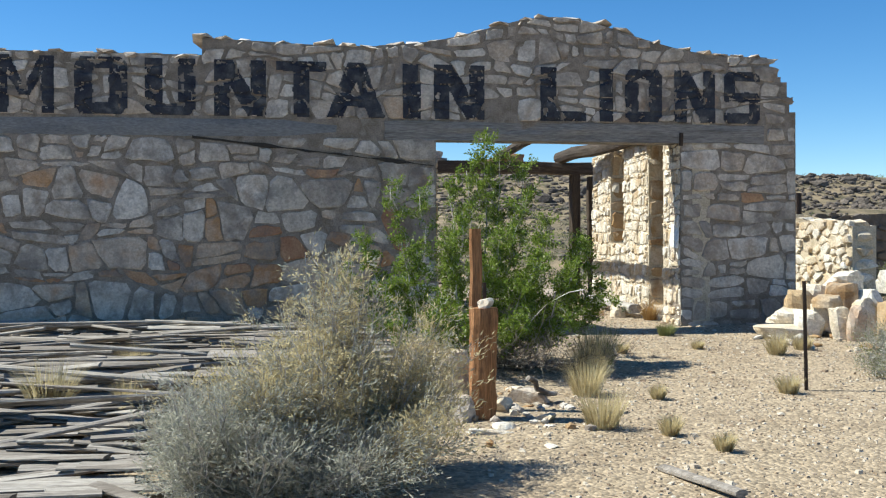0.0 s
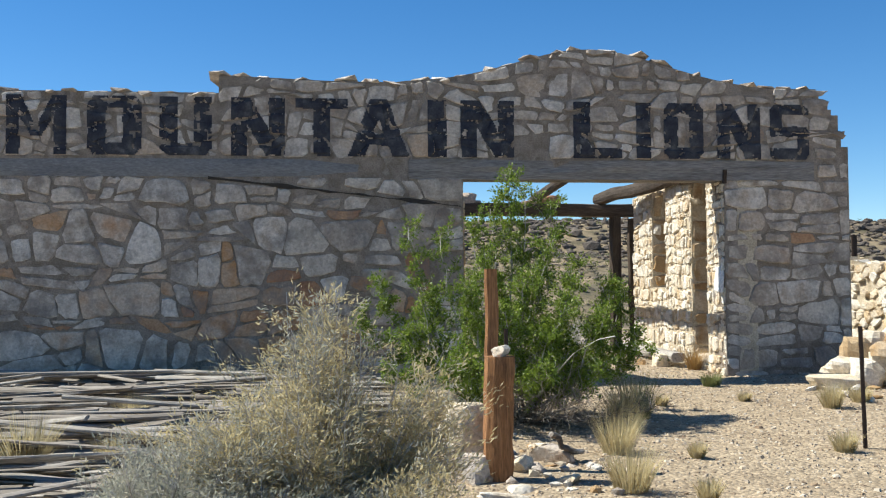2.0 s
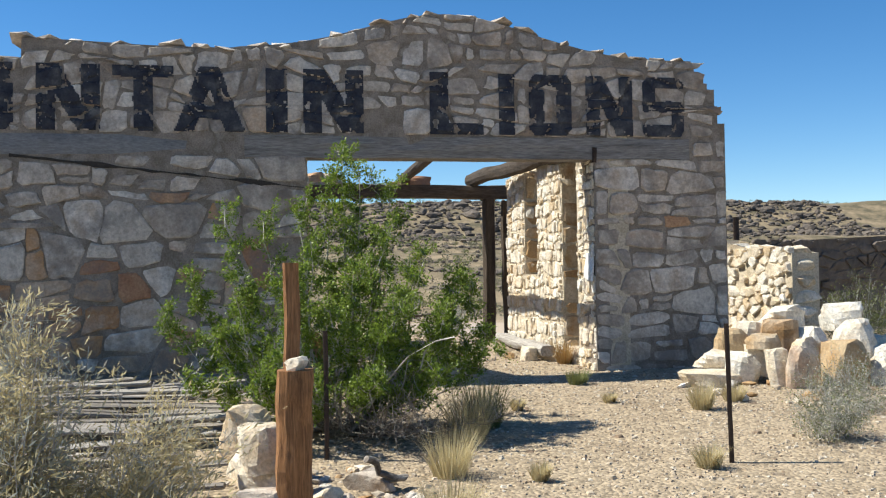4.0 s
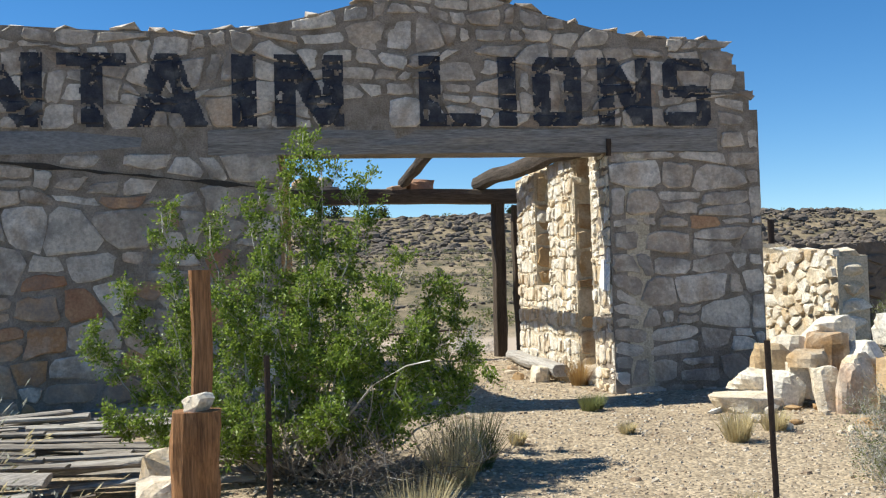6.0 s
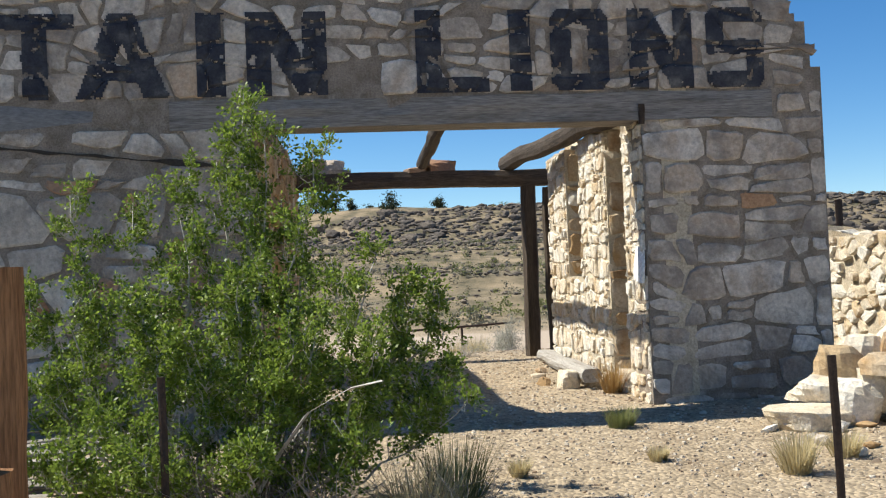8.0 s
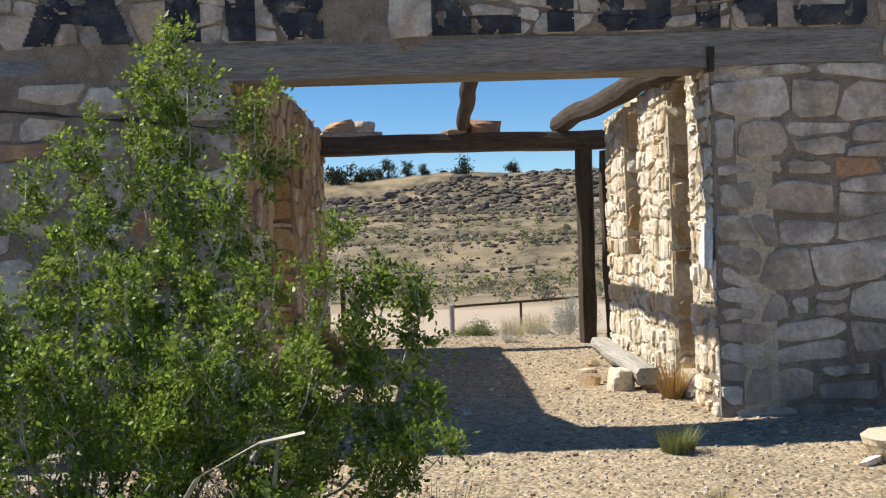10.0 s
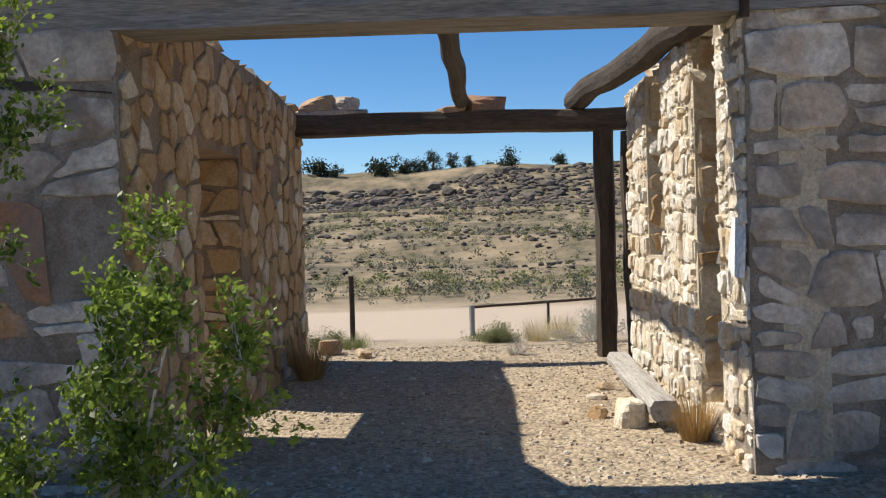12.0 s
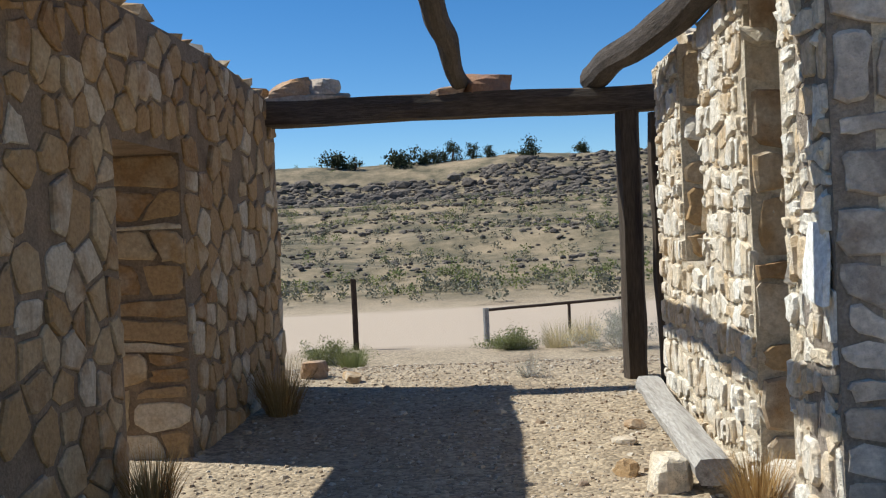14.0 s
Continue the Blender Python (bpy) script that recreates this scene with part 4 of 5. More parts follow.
def curve_points(rng, a, m, b, n, wob):
    return [a * (1 - i / n) ** 2 + m * 2 * (i / n) * (1 - i / n) + b * (i / n) ** 2 + (jitter(rng, wob) if 0 < i < n else Vector()) for i in range(n + 1)]


def open_bush(x, y, aims, seed):
    """A tall open bush: a few crooked limbs, side shoots that turn upwards, and tight sprays of small leaves at their ends."""
    rng = random.Random(seed)
    t = thing("creosote_bush", (x, y, h(x, y) - 0.03), "tall open green bush with pale crooked stems", "bush")
    foot = h(x, y) - 0.03
    lv, lf = [], []
    for ax, ay, az, shoots, reach in aims:
        sv, sf = [], []
        tip = Vector((ax - x, ay - y, az - foot))
        root = Vector((tip.x * 0.12 + rng.gauss(0, 0.1), tip.y * 0.12 + rng.gauss(0, 0.1), 0))
        mid = Vector((tip.x * 0.75 + rng.gauss(0, 0.06), tip.y * 0.75 + rng.gauss(0, 0.06), tip.z * 0.42))
        limb = curve_points(rng, root, mid, tip, 10, 0.02)
        tube(sv, sf, limb, rng.uniform(0.016, 0.024), 0.004)
        for k in range(shoots):
            u = 0.3 + 0.7 * ((k + rng.random()) / shoots) ** 0.8
            i = min(9, int(u * 10))
            p = limb[i].lerp(limb[i + 1], u * 10 - i)
            ang = rng.uniform(0, 6.283)
            ln = reach * rng.uniform(0.45, 1.0) * (1.15 - 0.6 * u)
            out = Vector((math.cos(ang), math.sin(ang), 0)) * ln * rng.uniform(0.35, 0.85)
            end = p + out + Vector((0, 0, ln * rng.uniform(0.15, 0.8)))
            shoot = curve_points(rng, p, p + out * 0.8, end, 4, 0.012)
            tube(sv, sf, shoot, 0.0065, 0.0022)
            bare = rng.random() < (0.32 if u < 0.55 else 0.06)
            for w in range(9):
                q = rng.uniform(0.25, 1.0) if not bare else rng.uniform(0.1, 1.0)
                j = min(3, int(q * 4))
                c = shoot[j].lerp(shoot[j + 1], q * 4 - j)
                d = (jitter(rng, 0.6) + Vector((0, 0, 0.55)) + out * 0.6).normalized()
                tw = rng.uniform(0.05, 0.16)
                e = c + d * tw
                tube(sv, sf, [c, c.lerp(e, 0.5) + jitter(rng, 0.008), e], 0.0028, 0.0012)
                if bare:
                    continue
                for g in range(rng.randint(16, 38)):
                    o = c.lerp(e, rng.uniform(0.25, 1.12)) + jitter(rng, 0.017)
                    a1 = (jitter(rng, 0.8) + d * 0.8).normalized()
                    b1 = a1.cross(jitter(rng, 1)).normalized()
                    L = 0.029 * rng.uniform(0.6, 1.3)
                    n = len(lv)
                    lv += [tuple(o), tuple(o + a1 * L * 0.6 + b1 * L * 0.27), tuple(o + a1 * L), tuple(o + a1 * L * 0.6 - b1 * L * 0.27)]
                    lf.append((n, n + 1, n + 2, n + 3))
        link_mesh("limb", sv, sf, twig_pale, t)
    link_mesh("foliage", lv, lf, leaf_green, t)


open_bush(-3.75, -3.05, (
    (-3.55, -2.9, 2.52, 20, 0.42), (-3.42, -3.05, 2.2, 17, 0.4), (-3.12, -2.95, 2.15, 15, 0.42), (-3.75, -2.75, 2.1, 13, 0.38), (-4.02, -2.9, 2.0, 13, 0.36), (-4.3, -2.7, 1.85, 13, 0.36), (-4.66, -2.85, 1.9, 14, 0.38),
    (-4.95, -2.7, 1.3, 13, 0.42), (-5.2, -3.0, 0.95, 11, 0.38), (-4.6, -3.4, 1.2, 14, 0.42), (-4.1, -3.7, 1.25, 15, 0.42), (-3.55, -3.75, 1.35, 16, 0.42), (-3.0, -3.6, 1.3, 15, 0.42), (-2.5, -3.3, 1.25, 16, 0.4), (-3.8, -3.95, 1.0, 15, 0.42), (-3.25, -4.0, 1.0, 15, 0.42), (-2.8, -3.9, 0.95, 14, 0.4), (-2.3, -3.7, 0.55, 12, 0.36), (-4.75, -3.3, 0.75, 13, 0.4), (-3.9, -3.3, 1.6, 15, 0.42), (-3.2, -3.3, 1.75, 15, 0.4),
    (-2.32, -3.05, 1.15, 14, 0.36), (-2.3, -3.45, 0.75, 13, 0.34), (-2.75, -3.8, 0.7, 12, 0.36), (-3.4, -4.05, 0.75, 12, 0.36), (-4.3, -4.0, 0.6, 11, 0.36), (-2.7, -2.6, 1.5, 13, 0.38),
    (-4.4, -4.3, 0.4, 12, 0.32), (-3.95, -4.4, 0.42, 12, 0.32), (-3.45, -4.4, 0.42, 12, 0.32), (-2.95, -4.2, 0.4, 12, 0.32), (-4.9, -3.8, 0.4, 12, 0.32)), 201)
shrub("dead_brush", "tangle of bare bleached twigs under the green bush", -3.55, -3.5, 1.3, 0.95, 110, 15, 0, 0.02, twig_brown, leaf_sage, 215, 9, 0.011, 0.08)
t = thing("dead_limb", (-3.55, -4.15, h(-3.55, -4.15) - 0.02), "bleached bare limb leaning out of the bush", "branch")
sv, sf = [], []
tube(sv, sf, [Vector((-0.1, 0.6, 0)), Vector((0.2, 0.1, 0.55)), Vector((0.36, -0.12, 0.78)), Vector((0.58, -0.15, 0.9)), Vector((0.74, -0.15, 0.93))], 0.02, 0.017)
link_mesh("limb", sv, sf, twig_pale, t)
shrub("rabbitbrush", "dry grey twiggy bush with straw-yellow seed heads", -5.62, -7.9, 0.92, 1.5, 230, 22, 15, 0.022, twig_dark, leaf_sage, 202, 9, 0.008, 0.1, 0.0, leaf_straw, 0.75, 0.4)
shrub("sagebrush", "low grey twiggy sagebrush", -6.15, -8.4, 0.92, 0.85, 190, 22, 12, 0.02, twig_dark, leaf_sage, 203, 9, 0.008, 0.1, slim=0.4)
shrub("sagebrush", "low grey-green sagebrush on gravel", 0.35, -4.7, 0.6, 0.55, 80, 12, 8, 0.018, twig_dark, leaf_sage, 204, 7, 0.005, 0.1, 0, leaf_olive, 0.4)
shrub("sagebrush", "low grey-green sagebrush beside the rubble", 1.6, -3.2, 0.7, 0.6, 80, 12, 8, 0.018, twig_dark, leaf_sage, 205, 7, 0.005, 0.1, 0, leaf_olive, 0.4)
shrub("sagebrush", "green-grey shrub behind the ruined wall", 4.6, 1.2, 0.9, 1.2, 90, 12, 8, 0.03, twig_dark, leaf_olive, 206, 7, 0.006, 0.1)
shrub("sagebrush", "pale sage shrub beside the barrier", 0.75, 12.3, 0.75, 1.0, 70, 10, 8, 0.03, twig_dark, leaf_sage, 207, 7, 0.006, 0.1)
shrub("green_shrub", "low bright green shrub before the barrier", -1.0, 13.3, 0.55, 0.42, 90, 10, 8, 0.03, twig_dark, leaf_olive, 208, 8, 0.004, 0.2)
shrub("weed", "small dark dry weed in gravel", -1.06, 5.65, 0.22, 0.3, 50, 5, 2, 0.015, twig_dark, leaf_sage, 209, 7, 0.004, 0.2)
shrub("sagebrush", "low yellow-green shrub by the track", -3.9, 12.0, 0.7, 0.45, 80, 10, 8, 0.03, twig_dark, leaf_olive, 210, 7, 0.005, 0.1)


def tuft(x, y, r, hh, blades, mat, label, seed, lean=0.6):
    rng = random.Random(seed)
    t = thing("grass_tuft", (x, y, h(x, y) - 0.01), label, "grass", "grass tufts")
    v, f = [], []
    for k in range(blades):
        a = rng.uniform(0, 6.283)
        q = r * 0.35 * math.sqrt(rng.random())
        p = Vector((math.cos(a) * q, math.sin(a) * q, 0))
        L = hh * rng.uniform(0.5, 1.1)
        out = rng.uniform(0.1, 1.0) * lean
        d = Vector((math.cos(a) * out, math.sin(a) * out, 1)).normalized()
        m = p + d * L * 0.55
        e = m + (d + Vector((math.cos(a), math.sin(a), -0.4)) * 0.35 * out).normalized() * L * 0.5
        s = Vector((-math.sin(a + 0.6), math.cos(a + 0.6), 0)) * rng.uniform(0.0018, 0.0035)
        o = len(v)
        v += [tuple(p - s), tuple(p + s), tuple(m + s * 0.8), tuple(m - s * 0.8), tuple(e)]
        f += [(o, o + 1, o + 2, o + 3), (o + 3, o + 2, o + 4)]
    link_mesh("blade_clump", v, f, mat, t)


for i, (x, y, r, hh, mt) in enumerate((
        (-3.35, -6.6, 0.34, 0.36, leaf_straw), (-3.05, -5.2, 0.35, 0.4, leaf_straw), (-2.6, -3.9, 0.4, 0.5, leaf_straw), (-2.35, -3.4, 0.4, 0.5, leaf_olive), (-2.9, -6.95, 0.16, 0.18, leaf_straw),
        (-2.45, -5.5, 0.14, 0.15, leaf_straw), (-1.1, -5.4, 0.22, 0.2, leaf_straw), (0.0, -3.0, 0.25, 0.32, leaf_straw), (0.55, -2.6, 0.25, 0.22, leaf_straw), (-0.62, -1.0, 0.3, 0.2, leaf_olive),
        (-0.75, -2.4, 0.16, 0.12, leaf_straw), (-0.12, 0.98, 0.26, 0.36, leaf_rust), (-3.42, 1.4, 0.26, 0.42, leaf_rust), (-3.2, 4.2, 0.34, 0.5, leaf_rust), (-7.85, -5.6, 0.38, 0.5, leaf_straw),
        (-7.2, -5.5, 0.26, 0.3, leaf_straw), (-7.45, -3.4, 0.26, 0.36, leaf_straw), (-2.7, -7.5, 0.14, 0.16, leaf_straw), (-1.8, -2.6, 0.14, 0.14, leaf_straw), (-0.2, 13.2, 0.6, 0.5, leaf_straw),
        (0.3, 13.6, 0.6, 0.5, leaf_straw), (-3.3, 9.8, 0.4, 0.4, leaf_olive), (-6.4, -1.0, 0.3, 0.3, leaf_straw))):
    tuft(x, y, r, hh, 420, mt, "dry straw-coloured bunch grass" if mt == leaf_straw else "rust-brown dry bunch grass at the wall's foot" if mt == leaf_rust else "greenish dry bunch grass", 300 + i)

# ---- heap of fallen boards before the west part ----
rng = random.Random(77)
BOARDS = []
for k in range(7):
    bm = bmesh.new()
    beam(bm, (-0.5, 0, 0), (0.5, 0, 0), 1, 1, 6, 0.0, random.Random(400 + k), 0.05, 8)
    me = bpy.data.meshes.new("board")
    bmesh.ops.recalc_face_normals(bm, faces=bm.faces)
    bm.to_mesh(me)
    bm.free()
    me.materials.append(wood_bleached)
    BOARDS.append(me)


def board(x, y, z, ln, w, th, turn, tilt=0.0, roll=0.0):
    ob = new("fallen_board", rng.choice(BOARDS))
    ob.matrix_world = pose(x, y, z, roll, tilt, turn) @ Matrix.Diagonal((ln, w, th, 1))
    tagged(ob, "weathered grey board in a collapsed heap", "board", "fallen boards")


for k in range(245):
    x, y = rng.uniform(-10.2, -5.0), rng.uniform(-6.5, -0.6)
    if x > -5.7 and y < -3.8:
        continue
    layer = rng.random()
    ln = rng.uniform(0.7, 2.6)
    board(x, y, h(x, y) + 0.03 + 0.26 * layer, ln, rng.uniform(0.05, 0.17), rng.uniform(0.02, 0.05), rng.gauss(0, 9) if rng.random() < 0.88 else rng.uniform(-60, 60), rng.gauss(0, 3), rng.gauss(0, 12))
for k in range(75):
    x, y = rng.uniform(-8.8, -6.7), rng.uniform(-8.9, -6.0)
    board(x, y, h(x, y) + 0.02 + 0.1 * rng.random(), rng.uniform(0.3, 1.2), rng.uniform(0.08, 0.2), rng.uniform(0.02, 0.04), rng.gauss(0, 12), rng.gauss(0, 3), rng.gauss(0, 8))
for x, y, z, ln, w, th, turn, tilt in ((-7.7, -5.95, 0.08, 2.4, 0.07, 0.2, -2, 0), (-7.6, -6.9, 0.12, 1.7, 0.09, 0.04, 24, -6), (-7.6, -6.2, 0.13, 1.4, 0.09, 0.04, 28, -5), (-7.3, -7.4, 0.05, 1.3, 0.12, 0.04, 3, 0), (-7.4, -7.0, 0.05, 0.7, 0.16, 0.03, 4, 0),
                                      (-7.2, -7.9, 0.05, 0.9, 0.14, 0.03, -6, 0), (-7.5, -8.3, 0.06, 1.0, 0.12, 0.03, 9, 0), (-7.7, -6.6, 0.05, 1.3, 0.14, 0.03, 1, 0), (-6.9, -6.55, 0.08, 0.9, 0.1, 0.03, -3, 0)):
    board(x, y, h(x, y) + z, ln, w, th, turn, tilt)
board(-3.25, -8.35, h(-3.2, -8.3) + 0.03, 0.8, 0.09, 0.05, 105)

# ---- ruined wall and rubble east of the building ----
ruin = thing("ruined_wall", (0, 0, 0), "sunlit broken rubble-stone wall of the next room", "wall", kind="structure")


def ruin_place(u, v, d):
    return (3.07 - 0.03 * u - d, 0.5 + u - 0.03 * d, v)


prism("mortar_core", [(0, -0.4), (5.0, -0.4), (5.0, 1.7), (2.6, 1.75), (2.2, 1.75), (2.15, 1.6), (1.2, 1.6), (0, 1.5)], ruin_place, 0.42, mortar_cream, ruin)
lay_stones(rubble_cells(0, 5.0, -0.1, 1.6, 0.2, 0.16, lambda u, v: [], 90, 0.02), ruin_place, ruin, stone_cream, stone_cream_rest, lambda u, v: u < 3, 91, 1.6)
rg = random.Random(92)
for k in range(14):
    u = 0.1 + k * 0.3
    p = ruin_place(u, 0, -0.2)
    bm = bmesh.new()
    rock(bm, p[0], p[1], 1.43 + 0.04 * min(u, 3), 0.46, 0.3, 0.2, rg, turn=0)
    part("coping_stone", bm, stone_cream, ruin)
for v in np.arange(-0.1, 1.35, 0.22):
    p = ruin_place(0.02, 0, -0.21)
    bm = bmesh.new()
    rock(bm, p[0], p[1], v, 0.46, 0.22, 0.25, rg, turn=0.1)
    part("end_stone", bm, stone_cream, ruin)

rg = random.Random(93)
PILE = ((1.35, -0.55, 0.85, 0.55, 0.2, 0.0), (1.55, -0.3, 0.5, 0.4, 0.24, 0.17), (1.75, -0.25, 0.42, 0.4, 0.3, 0.36), (1.7, -0.6, 0.4, 0.35, 0.42, 0.0), (2.0, -0.6, 0.45, 0.36, 0.4, 0.1), (2.05, -0.15, 0.5, 0.4, 0.34, 0.4),
        (2.3, -0.45, 0.5, 0.42, 0.5, 0.3), (2.0, -1.0, 0.3, 0.22, 0.5, 0.0), (2.42, -0.9, 0.36, 0.22, 0.62, 0.0), (2.6, -0.7, 0.45, 0.4, 0.75, 0.0), (2.8, -1.1, 0.6, 0.4, 0.6, 0.0), (3.15, -0.8, 0.5, 0.45, 0.55, 0.25),
        (3.4, -1.0, 0.6, 0.5, 0.5, 0.0), (3.2, -0.5, 0.5, 0.4, 0.35, 0.6), (1.95, -0.75, 0.4, 0.3, 0.2, 0.42), (3.7, -0.6, 0.6, 0.5, 0.6, 0.0), (2.45, -0.3, 0.5, 0.4, 0.3, 0.62))
for k, (x, y, sx, sy, sz, dz) in enumerate(PILE):
    boulder(x * 0.926 - 0.34, y * 0.926 - 0.94, sx * 0.93, sy * 0.93, sz * 0.93, stone_tan if k % 4 == 2 else stone_cream, "sunlit tan stone block in the rubble pile" if k % 4 == 2 else "sunlit cream stone block in the rubble pile", 500 + k, 1, "rubble pile", rg.uniform(-0.4, 0.4), dz)
boulder(1.62, -2.05, 0.25, 0.17, 0.5, stone_rust, "upright reddish stone slab in the rubble pile", 520, 1, "rubble pile", 0.1)
for k in range(40):
    boulder(rg.uniform(0.3, 3.2), rg.uniform(-2.9, -1.3), rg.uniform(0.08, 0.22), rg.uniform(0.08, 0.2), rg.uniform(0.05, 0.13), rg.choice((stone_cream, stone_tan, stone_grey)),
            "small broken stone beside the rubble pile", 540 + k, 0, "scattered stones")
# dark room wall further east
far_wall = thing("shed_wall", (0, 0, 0), "dark shaded dry-stone wall behind the ruin", "wall", kind="structure")


def far_place(u, v, d):
    return (4.3 + u, 5.5 - d, v)


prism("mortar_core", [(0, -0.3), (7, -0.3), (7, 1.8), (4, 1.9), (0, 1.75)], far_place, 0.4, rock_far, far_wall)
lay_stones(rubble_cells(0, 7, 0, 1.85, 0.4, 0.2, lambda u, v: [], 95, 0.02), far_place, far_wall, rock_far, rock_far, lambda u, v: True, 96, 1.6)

# ---- gravel, far rocks, scrub, junipers ----
def scatter_rocks(name, label, spots, mat):
    shapes = []
    for k in range(6):
        bm = bmesh.new()
        rock(bm, 0, 0, 0, 1, 1, 1, random.Random(800 + k))
        bm.verts.ensure_lookup_table()
        shapes.append((np.array([v.co[:] for v in bm.verts]), [tuple(v.index for v in f.verts) for f in bm.faces]))
        bm.free()
    rng = random.Random(9)
    vs, fs = [], []
    for x, y, z, sx, sy, sz in spots:
        sv, sf = rng.choice(shapes)
        a = rng.uniform(-0.5, 0.5) if sx > 0.4 else rng.uniform(0, 6.3)
        c, s = math.cos(a), math.sin(a)
        o = len(vs)
        q = sv * (sx, sy, sz)
        vs += list(zip(x + q[:, 0] * c - q[:, 1] * s, y + q[:, 0] * s + q[:, 1] * c, z + q[:, 2]))
        fs += [tuple(i + o for i in f) for f in sf]
    tagged(link_mesh(name, vs, fs, mat), label, "stones", kind="stuff")


def scatter_pebbles(spots):
    rng = random.Random(10)
    vs, fs = [], []
    for x, y, z, s in spots:
        o = len(vs)
        a = rng.uniform(0, 6.3)
        for k in range(4):
            q = s * rng.uniform(0.7, 1.3)
            vs.append((x + math.cos(a + k * 1.571) * q, y + math.sin(a + k * 1.571) * q, z - 0.004))
        for k in range(4):
            q = s * rng.uniform(0.4, 0.8)
            vs.append((x + math.cos(a + k * 1.571) * q, y + math.sin(a + k * 1.571) * q, z + s * rng.uniform(0.3, 0.6)))
        fs.append((o + 4, o + 5, o + 6, o + 7))
        fs += [(o + k, o + (k + 1) % 4, o + 4 + (k + 1) % 4, o + 4 + k) for k in range(4)]
    tagged(link_mesh("gravel", vs, fs, pebble), "loose tan gravel on the ground", "gravel", kind="stuff")


rng = random.Random(31)
spots = []
for k in range(26000):
    x, y = rng.uniform(-4.6, 2.6), rng.uniform(-9.5, 8.0)
    if 0 < y < 5 and not -3.4 < x < -0.02:
        continue
    s = rng.choice((0.007, 0.009, 0.012, 0.015, 0.019, 0.025)) * rng.uniform(0.7, 1.2)
    if rng.random() < 0.012:
        s = rng.uniform(0.025, 0.05)
    spots.append((x, y, h(x, y), s))
scatter_pebbles(spots)

rng = random.Random(33)
spots = []
for k in range(4600):
    x = rng.uniform(-55, 75)
    y = rng.uniform(94, 110 + 9 * step(2, 22, x))
    s = rng.uniform(0.22, 0.85) * (1.9 if rng.random() < 0.08 else 1)
    spots.append((x, y, h(x, y) - 0.2 * s, s * rng.uniform(0.9, 2.0), s, s * rng.uniform(0.5, 1.0)))
for k in range(4200):
    x = rng.uniform(-35, 50)
    y = rng.choice((38, 47, 58, 70, 83)) + rng.gauss(0, 1.6) if rng.random() < 0.75 else rng.uniform(31, 95)
    s = rng.uniform(0.08, 0.36) * (0.5 + y / 80)
    spots.append((x, y, h(x, y) - 0.1 * s, s * rng.uniform(0.9, 1.7), s, s * rng.uniform(0.5, 0.8)))
scatter_rocks("far_rocks", "dark broken ledge rocks on the mesa slope", spots, rock_far)


def scrub(name, label, count, seed, x0, x1, y0, y1, size, mat):
    rng = random.Random(seed)
    v, f = [], []
    for k in range(count):
        x, y = rng.uniform(x0, x1), rng.uniform(y0, y1)
        z = h(x, y)
        s = size * rng.uniform(0.5, 1.4)
        for b in range(36):
            a = rng.uniform(0, 6.283)
            e = Vector((x + math.cos(a) * s * rng.uniform(0, 0.6), y + math.sin(a) * s * rng.uniform(0, 0.6), z + s * rng.uniform(0.05, 0.7)))
            d = Vector((rng.gauss(0, 1), rng.gauss(0, 1), rng.gauss(0.4, 0.8))).normalized() * s * 0.2
            w = d.cross(Vector((rng.gauss(0, 1), rng.gauss(0, 1), rng.gauss(0, 1)))).normalized() * s * 0.075
            o = len(v)
            v += [tuple(e), tuple(e + d * 0.5 + w), tuple(e + d), tuple(e + d * 0.5 - w)]
            f.append((o, o + 1, o + 2, o + 3))
    tagged(link_mesh(name, v, f, mat), label, "shrubs", kind="stuff")


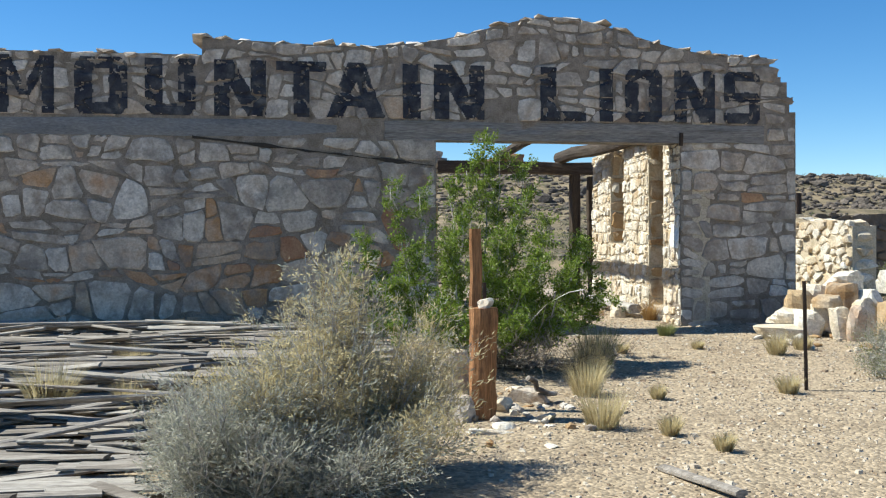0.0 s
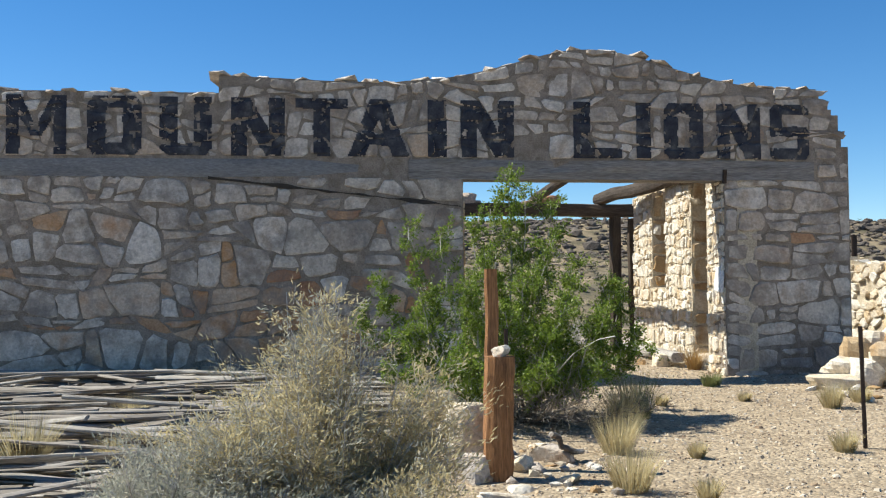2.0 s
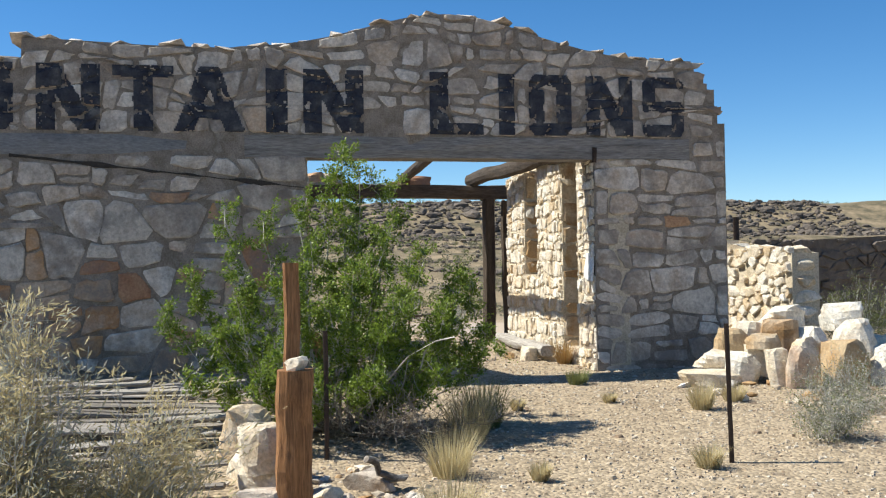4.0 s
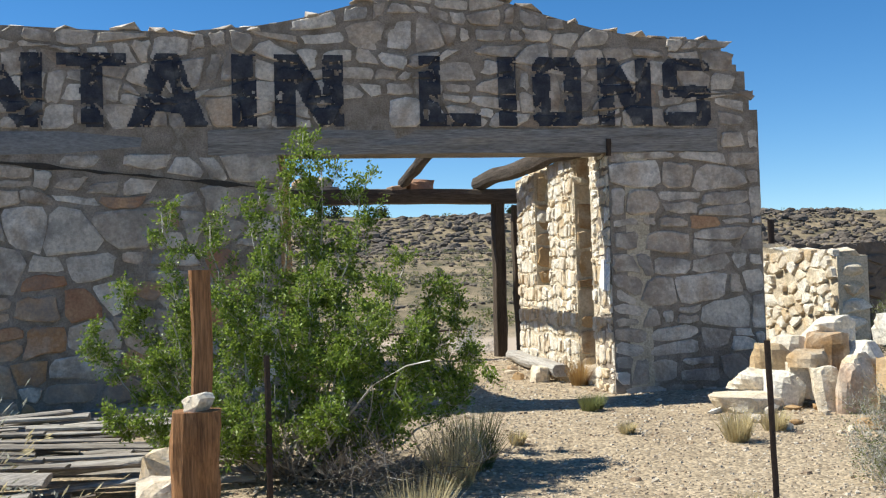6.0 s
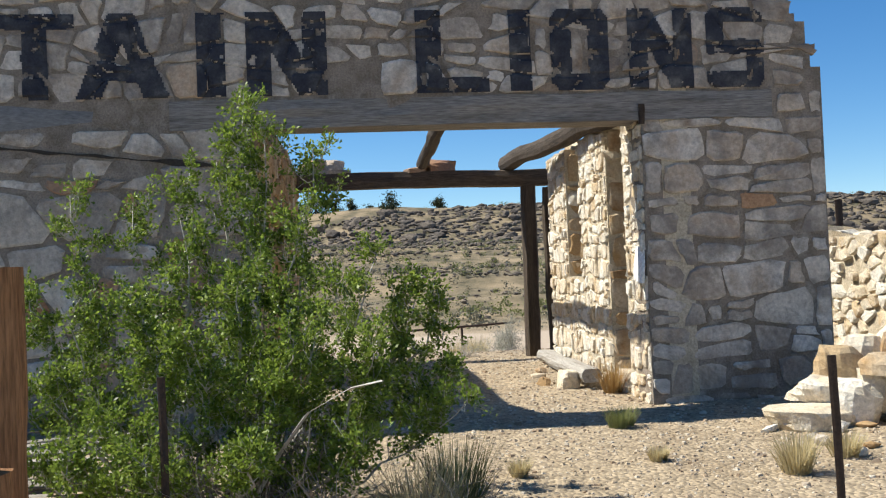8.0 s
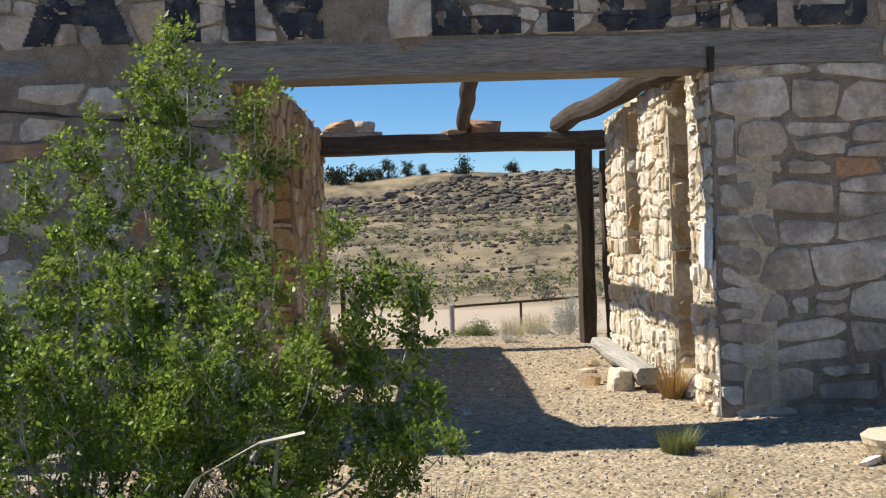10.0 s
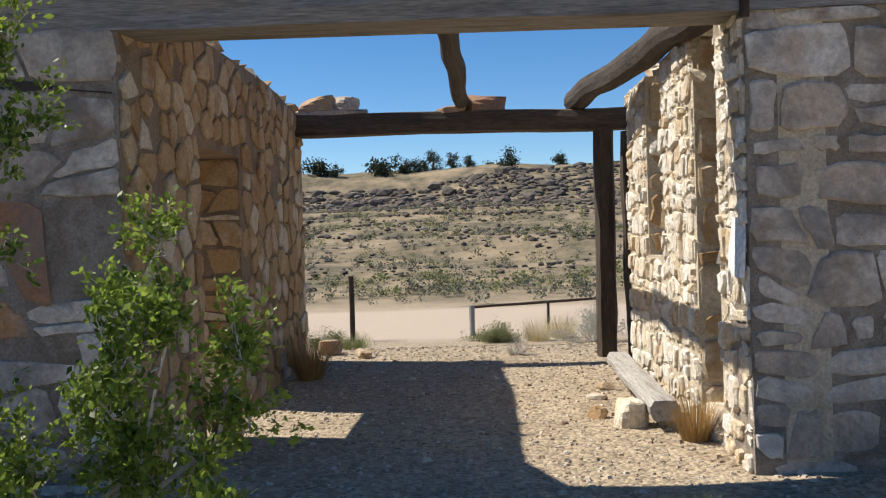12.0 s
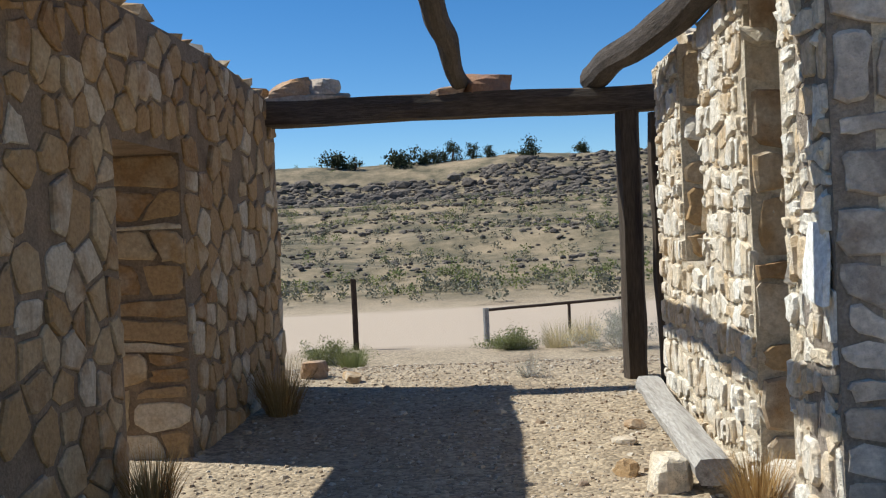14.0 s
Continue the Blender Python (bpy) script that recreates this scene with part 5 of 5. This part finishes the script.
scrub("scrub", "grey-green desert scrub over the slope", 1900, 41, -32, 45, 31, 96, 0.42, scrub_grey)
scrub("scrub", "olive desert scrub over the slope", 800, 42, -32, 45, 31, 96, 0.48, leaf_olive)
scrub("scrub", "dense sage along the far side of the track", 150, 43, -14, 16, 30, 36, 0.45, leaf_olive)
scrub("scrub", "dull straw grass along the track", 120, 44, -14, 16, 26.5, 33, 0.55, scrub_grey)
scrub("scrub", "low scrub on the mesa top", 260, 45, -60, 90, 113, 150, 0.55, leaf_olive)


def juniper(x, y, w, hh, seed):
    rng = random.Random(seed)
    hh = hh * 0.75
    t = thing("juniper_tree", (x, y, h(x, y) - 0.1), "dark green juniper on the mesa rim", "tree", "junipers")
    bm = bmesh.new()
    beam(bm, (0, 0, 0), (0.1, 0, hh * 0.6), 0.25, 0.25, 5, 0.05, rng, 0.9, 7)
    part("trunk", bm, wood_dark_up, t)
    v, f = [], []
    clumps = [(Vector((rng.gauss(0, w * 0.24), rng.gauss(0, w * 0.24), hh * rng.uniform(0.1, 0.85))), w * rng.uniform(0.16, 0.3)) for k in range(11)]
    for c, r in clumps:
        for b in range(90):
            e = c + Vector((rng.gauss(0, 1), rng.gauss(0, 1), rng.gauss(0, 1))) * r * 0.6
            d = Vector((rng.gauss(0, 1), rng.gauss(0, 1), rng.gauss(0.5, 1))).normalized() * w * 0.1
            q = d.cross(Vector((rng.gauss(0, 1), rng.gauss(0, 1), rng.gauss(0, 1)))).normalized() * w * 0.04
            o = len(v)
            v += [tuple(e), tuple(e + d * 0.5 + q), tuple(e + d), tuple(e + d * 0.5 - q)]
            f.append((o, o + 1, o + 2, o + 3))
    link_mesh("crown", v, f, juniper_green, t)


for i, (x, y, w, hh) in enumerate(((-17.5, 117, 3.0, 2.6), (-15.3, 116, 1.4, 2.2), (-9.6, 117, 3.2, 2.4), (-7.4, 118, 1.8, 2.0), (-5.6, 118, 2.0, 2.4), (-3.9, 118, 1.8, 3.4), (-1.5, 119, 1.7, 2.7), (0.4, 116, 1.4, 2.0),
                                   (3.6, 138, 2.0, 2.0), (5.0, 112, 2.2, 3.2), (11.5, 120, 1.8, 1.8), (30, 125, 2.2, 2.0), (-30, 122, 3, 2.4))):
    juniper(x, y, w, hh, 900 + i)
